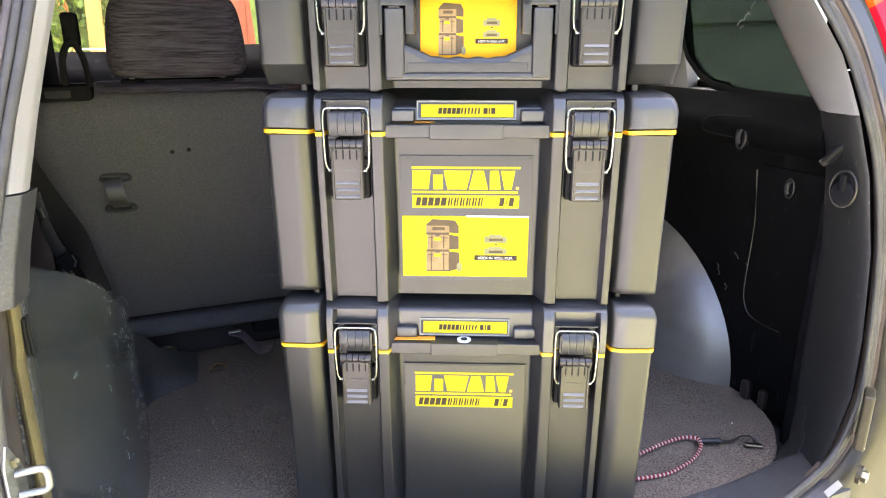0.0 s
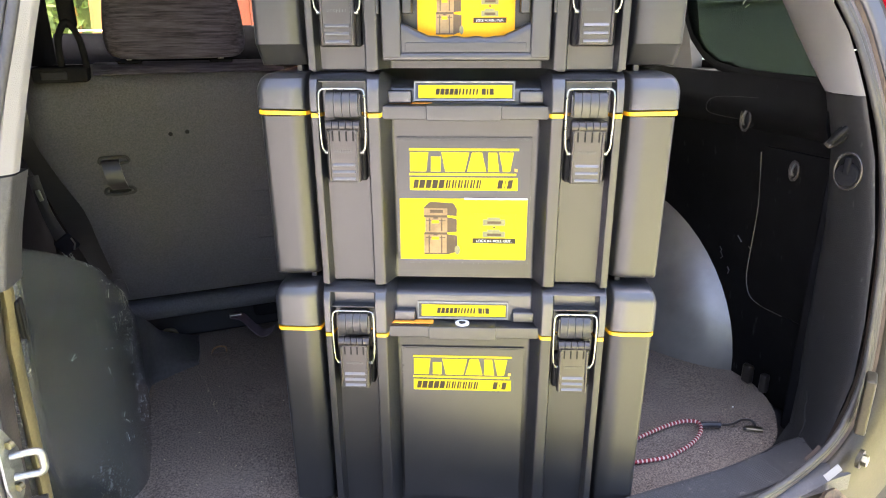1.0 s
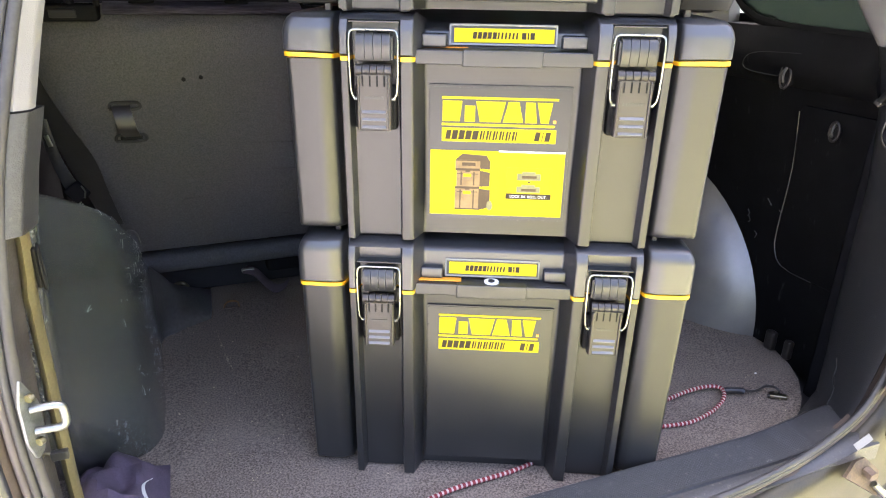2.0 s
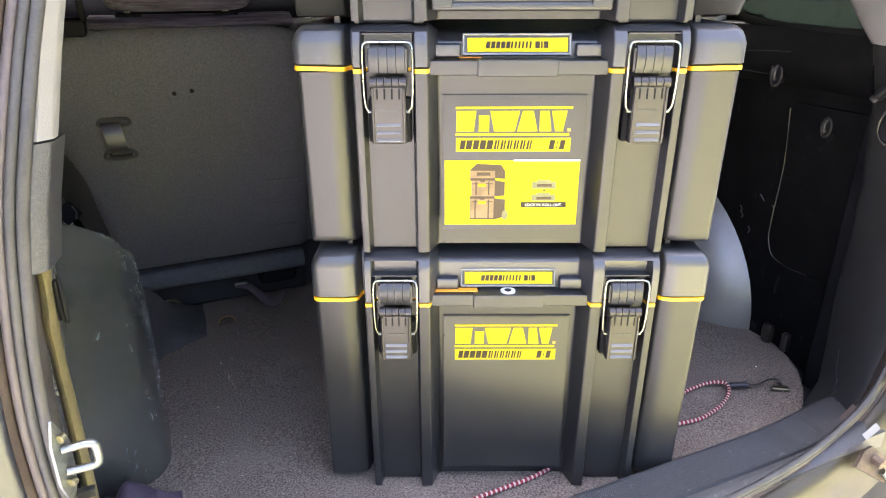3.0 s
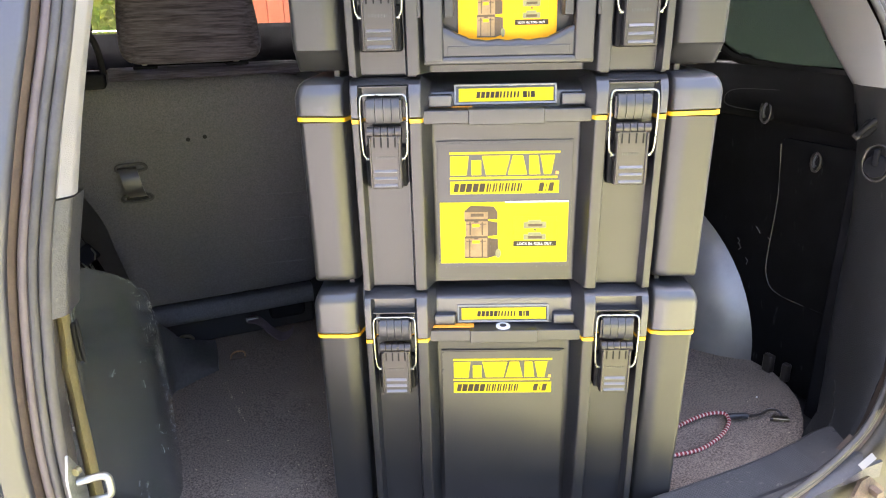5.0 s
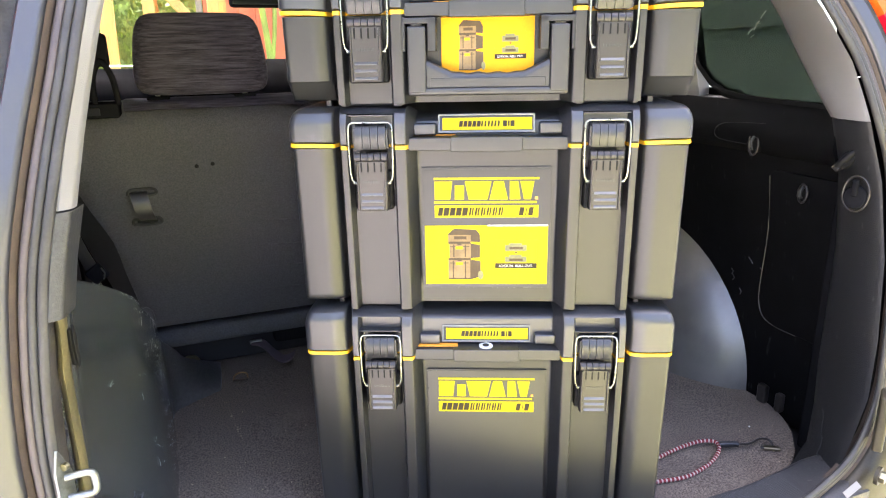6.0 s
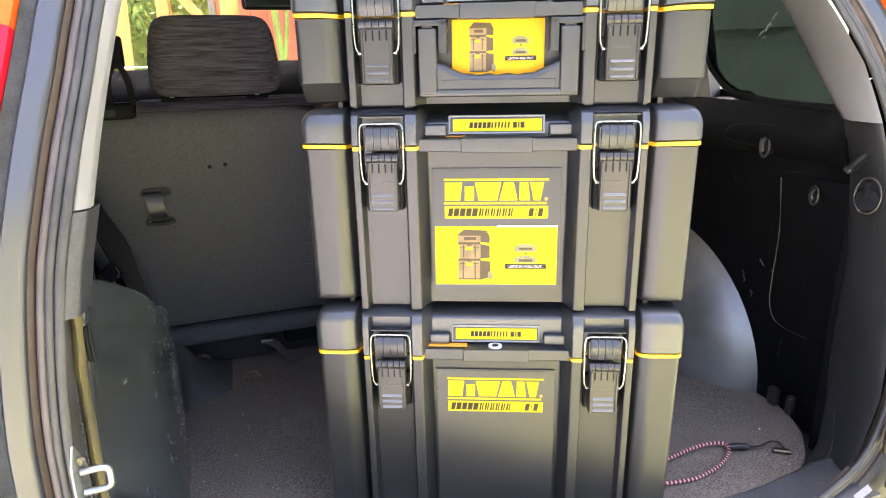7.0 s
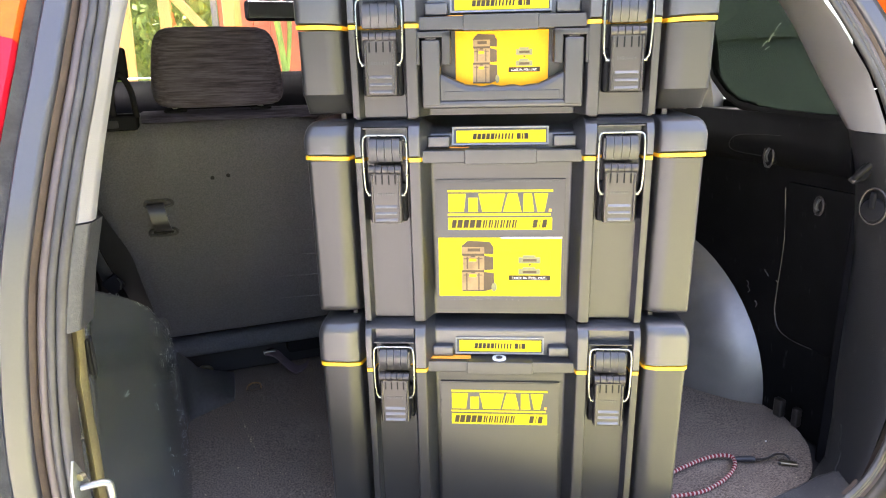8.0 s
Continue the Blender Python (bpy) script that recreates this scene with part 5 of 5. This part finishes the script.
rbox(chip, (0.656, 0.097, 0.002), (0.660, 0.100, 0.004), 0.001)
solid("paper_chip", chip, PRINT_WHITE, "small white chip lying on the carpet", "chip")

# striker of the side-hung tailgate
stk = thing("door_striker", pose(-0.536, -0.150, 0.362) @ Matrix.Scale(0.68, 4), "zinc-plated door striker loop on the latch side", "striker")
bm = bmesh.new()
slab(bm, fillet([(-0.006, -0.062), (0.009, -0.056), (0.017, -0.026), (0.018, 0.018), (0.009, 0.038), (-0.004, 0.066), (-0.015, 0.030), (-0.016, -0.03)], [0.006] * 8), 0.004, pose(0, 0.004, 0, 0, 0, 62))
part("base_plate", bm, ZINC, stk)
part("loop", tube(bmesh.new(), smooth_line([(0.0, 0.004, 0.016), (0.018, 0.004, 0.017), (0.030, 0.004, 0.017), (0.0375, 0.004, 0.013), (0.039, 0.004, 0.0), (0.038, 0.004, -0.014), (0.031, 0.004, -0.019), (0.018, 0.004, -0.019), (0.0, 0.004, -0.019)], 5), 0.0056, 10), ZINC, stk)
for z in (0.036, -0.034):
    part("screw", tube(bmesh.new(), [(0.002, -0.002, z), (0.006, 0.004, z)], 0.006, 8), BRASSY, stk)
sp = thing("latch_spring", pose(-0.538, -0.085, 0.274), "small grey catch block with a bent brass wire", "catch")
part("block", rbox(bmesh.new(), (-0.008, -0.004, -0.005), (0.009, 0.004, 0.005), 0.0012), LATCH, sp)
part("wire", tube(bmesh.new(), smooth_line([(-0.008, 0, 0.003), (-0.014, 0, 0.004), (-0.019, 0, -0.006), (-0.024, 0, -0.016), (-0.023, 0, -0.031)], 4), 0.0016, 6), BRASSY, sp)
gr = thing("panel_grommet", pose(-0.5255, -0.040, 0.474), "black oval rubber grommet in the metal flange", "grommet")
part("rim", tube(bmesh.new(), [(0.004, -0.012 + 0.005 * math.cos(a), 0.024 * math.sin(a)) for a in (2 * math.pi * k / 20 for k in range(21))], 0.0015, 8), POCKET, gr)
part("plug", rbox(bmesh.new(), (-0.003, -0.016, -0.022), (0.004, -0.008, 0.022), 0.003), POCKET, gr)


def lining_hook(name, m, h, label):
    """An oval recess with a raised rim and a folding hook, facing -x."""
    ob = thing(name, m, label, "hook", "lining hooks")
    part("rim", tube(bmesh.new(), [(-0.002, 0.55 * h * math.cos(a), h * math.sin(a)) for a in (2 * math.pi * k / 24 for k in range(25))], 0.0022, 8), LATCH_DARK, ob)
    part("recess", loft(bmesh.new(), [[(x, 0.53 * h * s * math.cos(a), 0.97 * h * s * math.sin(a)) for a in (2 * math.pi * k / 20 for k in range(20))] for x, s in ((-0.001, 1.0), (0.016, 0.8))]), POCKET, ob)
    part("hook", tube(bmesh.new(), smooth_line([(-0.004, -0.1 * h, 0.75 * h), (-0.010, -0.12 * h, 0.4 * h), (-0.011, -0.12 * h, -0.1 * h), (-0.007, -0.12 * h, -0.45 * h)], 4), 0.003, 8), SCUFF, ob)
    return ob


lining_hook("lining_hook", pose(0.706, 0.220, 0.582), 0.022, "black folding hook in an oval recess of the lining")
lining_hook("lining_hook", pose(0.744, 0.120, 0.494), 0.018, "black folding hook low on the access panel")
kn = thing("turn_knob", pose(0.660, -0.053, 0.535, 0, 0, 12), "black plastic turn knob in an oval rim on the corner trim", "knob")
part("rim", tube(bmesh.new(), [(-0.004, 0.021 * math.cos(a), 0.030 * math.sin(a)) for a in (2 * math.pi * k / 24 for k in range(25))], 0.0022, 8), LATCH_DARK, kn)
part("dial", loft(bmesh.new(), [[(x, 0.019 * s * math.cos(a), -0.006 + 0.020 * s * math.sin(a)) for a in (2 * math.pi * k / 20 for k in range(20))] for x, s in ((0.004, 1.0), (-0.006, 1.0), (-0.009, 0.85))]), DASH, kn)
part("lever", rbox(bmesh.new(), (-0.014, -0.005, -0.004), (-0.004, 0.005, 0.024), 0.003), DASH, kn)
lt = thing("belt_clip", pose(0.652, -0.034, 0.592, 0, 0, 12), "black plastic clip on the corner trim", "clip")
slant = pose(0, 0, 0, 38, 0, 0)
part("recess", loft(bmesh.new(), [[slant @ Vector((x, 0.011 * s * math.cos(a), 0.027 * s * math.sin(a))) for a in (2 * math.pi * k / 18 for k in range(18))] for x, s in ((0.012, 1.0), (-0.003, 1.0), (-0.005, 0.9))]), POCKET, lt)
part("lever", tube(bmesh.new(), [slant @ Vector(p) for p in smooth_line([(-0.002, 0, 0.022), (-0.009, 0, 0.010), (-0.012, 0, -0.006), (-0.010, 0.001, -0.018)], 4)], 0.0055, 8), POCKET, lt)
part("tooth", rbox(bmesh.new(), (-0.015, -0.006, -0.025), (-0.006, 0.006, -0.016), 0.002, slant), LATCH_DARK, lt)

panel = thing("access_panel", pose(0, 0, 0), "black access panel in the side lining with a worn edge", "access panel")
poly = [(0.040, 0.185), (0.17, 0.184), (0.205, 0.200), (0.218, 0.24), (0.213, 0.40), (0.207, 0.515), (0.200, 0.527), (0.19, 0.53), (0.035, 0.53)]
bm = bmesh.new()
loft(bm, [[(wall_x(y, z) - d, y * s + 0.12 * (1 - s), z * s + 0.35 * (1 - s)) for y, z in poly] for d, s in ((-0.002, 1.0), (0.002, 1.0), (0.0035, 0.992))])
part("door", bm, BLACK, panel)
part("worn_edge", tube(bmesh.new(), smooth_line([(wall_x(y, z) - 0.003, y, z) for y, z in ((0.115, 0.184), (0.165, 0.185), (0.200, 0.194), (0.217, 0.222), (0.221, 0.265), (0.214, 0.40), (0.209, 0.515))], 4), 0.0009, 6), LATCH, panel, "pale worn edge line")
part("far_edge", tube(bmesh.new(), smooth_line([(wall_x(y, z) - 0.003, y, z) for y, z in ((0.056, 0.515), (0.050, 0.45), (0.046, 0.40), (0.046, 0.29), (0.049, 0.18))], 4), 0.0007, 6), SCUFF, panel)
part("finger_notch", rbox(bmesh.new(), (0.7655, 0.122, 0.338), (0.7735, 0.164, 0.366), 0.003), POCKET, panel)
scuffs = thing("lining_scuffs", pose(0, 0, 0), "small pale scuffs on the black side lining", "scratches")
for line in (((0.309, 0.278), (0.302, 0.272), (0.306, 0.264)), ((0.304, 0.266), (0.297, 0.257), (0.302, 0.251)), ((0.279, 0.238), (0.272, 0.232), (0.275, 0.223)), ((0.262, 0.318), (0.254, 0.311), (0.250, 0.306)), ((0.228, 0.303), (0.222, 0.299))):
    part("scuff", tube(bmesh.new(), [(wall_x(y, z) - 0.0008, y, z) for y, z in line], 0.0011, 5), LATCH, scuffs)
for y, w in ((0.168, 0.022), (0.122, 0.016)):
    cl = thing("lining_clip", pose(0.768, y, 0.0), "small black clip at the foot of the lining", "clip", "lining clips")
    part("body", rbox(bmesh.new(), (-0.012, -w / 2, 0.002), (0.004, w / 2, 0.045), 0.004), LATCH_DARK, cl)

crease = thing("ledge_crease", pose(0, 0, 0), "rounded moulded crease in the black window ledge", "crease")
part("line", tube(bmesh.new(), smooth_line([(0.7085, 0.241, 0.580), (0.7085, 0.312, 0.582), (0.7025, 0.329, 0.592), (0.6985, 0.317, 0.612), (0.6985, 0.28, 0.622), (0.700, 0.191, 0.627)], 6), 0.0006, 6), GAP, crease)

# scratches on the corner trim
scr = thing("trim_scratches", pose(0, 0, 0), "pale scuffed scratches in the black corner trim", "scratches")
for pts in ([(0.657, -0.058, 0.130), (0.655, -0.064, 0.115), (0.648, -0.068, 0.10), (0.636, -0.080, 0.092)], [(0.632, -0.085, 0.092), (0.626, -0.088, 0.075), (0.615, -0.092, 0.066), (0.622, -0.096, 0.060)], [(0.604, -0.094, 0.060), (0.615, -0.112, 0.064), (0.625, -0.128, 0.072)]):
    part("scratch", tube(bmesh.new(), smooth_line(pts, 5), 0.0008, 5), LATCH, scr)

# lower right of the body: hinge leaf, bolts, white tapes, bracket
leaf = thing("steel_plate", pose(0.640, -0.172, 0.175, 0, 0, 35), "gold-grey painted steel plate on the body jamb", "plate")
part("leaf", rbox(bmesh.new(), (-0.022, -0.012, -0.050), (0.022, 0.004, 0.050), 0.004), SILL_PAINT_DIMMED, leaf)
bp = thing("hinge_bolt", pose(0.626, -0.196, 0.086, 0, 0, 20), "painted hexagon bolt on the body sill", "bolt")
part("washer", tube(bmesh.new(), [(0, 0.002, 0), (0, -0.004, 0)], 0.016, 18), SILL_PAINT_DIMMED, bp)
part("head", tube(bmesh.new(), [(0, -0.003, 0), (0, -0.012, 0)], 0.010, 6), BRASSY, bp)
tape = thing("white_tape", pose(0.566, -0.199, 0.076, -40, -26, 0), "strip of white tape on the body sill", "tape")
part("strip", rbox(bmesh.new(), (-0.016, -0.001, -0.004), (0.016, 0.0, 0.007), 0), CREAM, tape)
br = thing("check_bracket", pose(0.560, -0.212, 0.022, 0, 20, 0), "rusty steel door check bracket with a bolt", "bracket")
bm = bmesh.new()
slab(bm, [(-0.036, -0.004), (0.05, -0.028), (0.052, 0.012), (0.012, 0.030), (-0.012, 0.022)], 0.006, pose(0, 0, 0, -25, 0, 0))
part("plate", bm, RUST, br)
part("bolt", tube(bmesh.new(), [(0.014, -0.012, 0.008), (0.014, 0.004, 0.010)], 0.009, 6), RUST, br)
part("arm", tube(bmesh.new(), [(0.03, -0.008, -0.006), (0.085, -0.02, -0.030)], 0.006, 8), STEEL, br)

# ---- outside: siding beside the car, timber yard ahead ----
wall = thing("neighbour_wall", pose(3.2, 0, GROUND), "grey-green lapped board wall of the house alongside", "house wall")
tagged(wall, kind="structure")
board = finish("board", loft(bmesh.new(), [[(x, y, z) for x, z in ((-0.040, 0.0), (-0.008, 0.80), (0.02, 0.80), (0.02, 0.0))] for y in (-1.0, 9.0)]), SIDING)
for k in range(5):
    ob = new("board", board)
    ob.parent, ob.location = wall, (0, 0, 0.777 * k)

shed = thing("red_shed", pose(0.5, 8.0, GROUND), "red boarded shed with a pale trim board", "shed")
for k in range(9):
    part("board", rbox(bmesh.new(), (-0.52 + 0.2 * k, 0.0, 0.0), (-0.325 + 0.2 * k, 0.05, 3.4), 0.008), REDWALL, shed)
part("trim", rbox(bmesh.new(), (-0.60, -0.03, 0.0), (-0.53, 0.05, 3.4), 0.01), CREAM, shed)


def post(parent, a, b, w):
    """A square timber from a to b."""
    a, b = Vector(a), Vector(b)
    d = b - a
    m = Matrix.Translation(a) @ d.to_track_quat("Z", "Y").to_matrix().to_4x4()
    part("timber", rbox(bmesh.new(), (-w / 2, -w / 2, 0), (w / 2, w / 2, d.length), 0.008, m), TIMBER, parent)


frame_ob = thing("timber_frame", pose(-0.6, 6.6, GROUND), "orange stained timber frame with diagonal braces", "timber frame")
for a, b, w in (((-0.42, 0, 0), (-0.32, 0, 3.2), 0.13), ((0.02, 0, 0), (0.02, 0, 3.2), 0.11), ((0.62, 0, 0), (0.62, 0, 3.2), 0.11), ((0.05, 0, 2.2), (0.55, 0, 1.6), 0.09), ((-0.4, 0, 2.45), (0.65, 0, 2.45), 0.12), ((0.72, 0.4, 0), (0.72, 0.4, 3.2), 0.10)):
    post(frame_ob, a, b, w)
bush = thing("hedge", pose(0, 9.5, GROUND), "loose yellow-green hedge behind the timber frame", "hedge")
rng = random.Random(3)
bm = bmesh.new()
for k in range(8500):
    x, z, y = rng.uniform(-3.2, 3.0), rng.uniform(0, 3.4), rng.uniform(-0.5, 0.5)
    s = rng.uniform(0.03, 0.085)
    q = Euler((rng.uniform(0, 6), rng.uniform(0, 6), rng.uniform(0, 6))).to_matrix()
    v = [bm.verts.new(Vector((x, y, z)) + q @ Vector(c)) for c in ((-s, 0, 0), (0, s * 0.5, 0.01), (s, 0, 0), (0, -s * 0.5, -0.01))]
    bm.faces.new(v)
tagged(part("foliage", bm, LEAF, bush), kind="stuff")
part("shade", rbox(bmesh.new(), (-3.4, 0.7, 0), (3.2, 0.9, 3.3), 0.05), GRASS, bush, "dense shaded green behind the leaves")
for k in range(6):
    part("stem", tube(bmesh.new(), [(-2.6 + k, 0, 0), (-2.5 + k, 0.1, 1.4), (-2.7 + k, 0, 3.0)], 0.05, 8), TIMBER, bush)
tr = thing("sapling", pose(0.60, 7.2, GROUND), "pale forked sapling in front of the red shed", "sapling")
part("trunk", tube(bmesh.new(), smooth_line([(0, 0, 0), (0.02, 0, 1.0), (0.0, 0, 1.6), (-0.10, 0, 2.6)], 4), 0.035, 8), LEAF, tr)
part("limb", tube(bmesh.new(), smooth_line([(0.01, 0, 1.2), (0.10, 0, 1.8), (0.14, 0, 2.6)], 4), 0.025, 8), LEAF, tr)
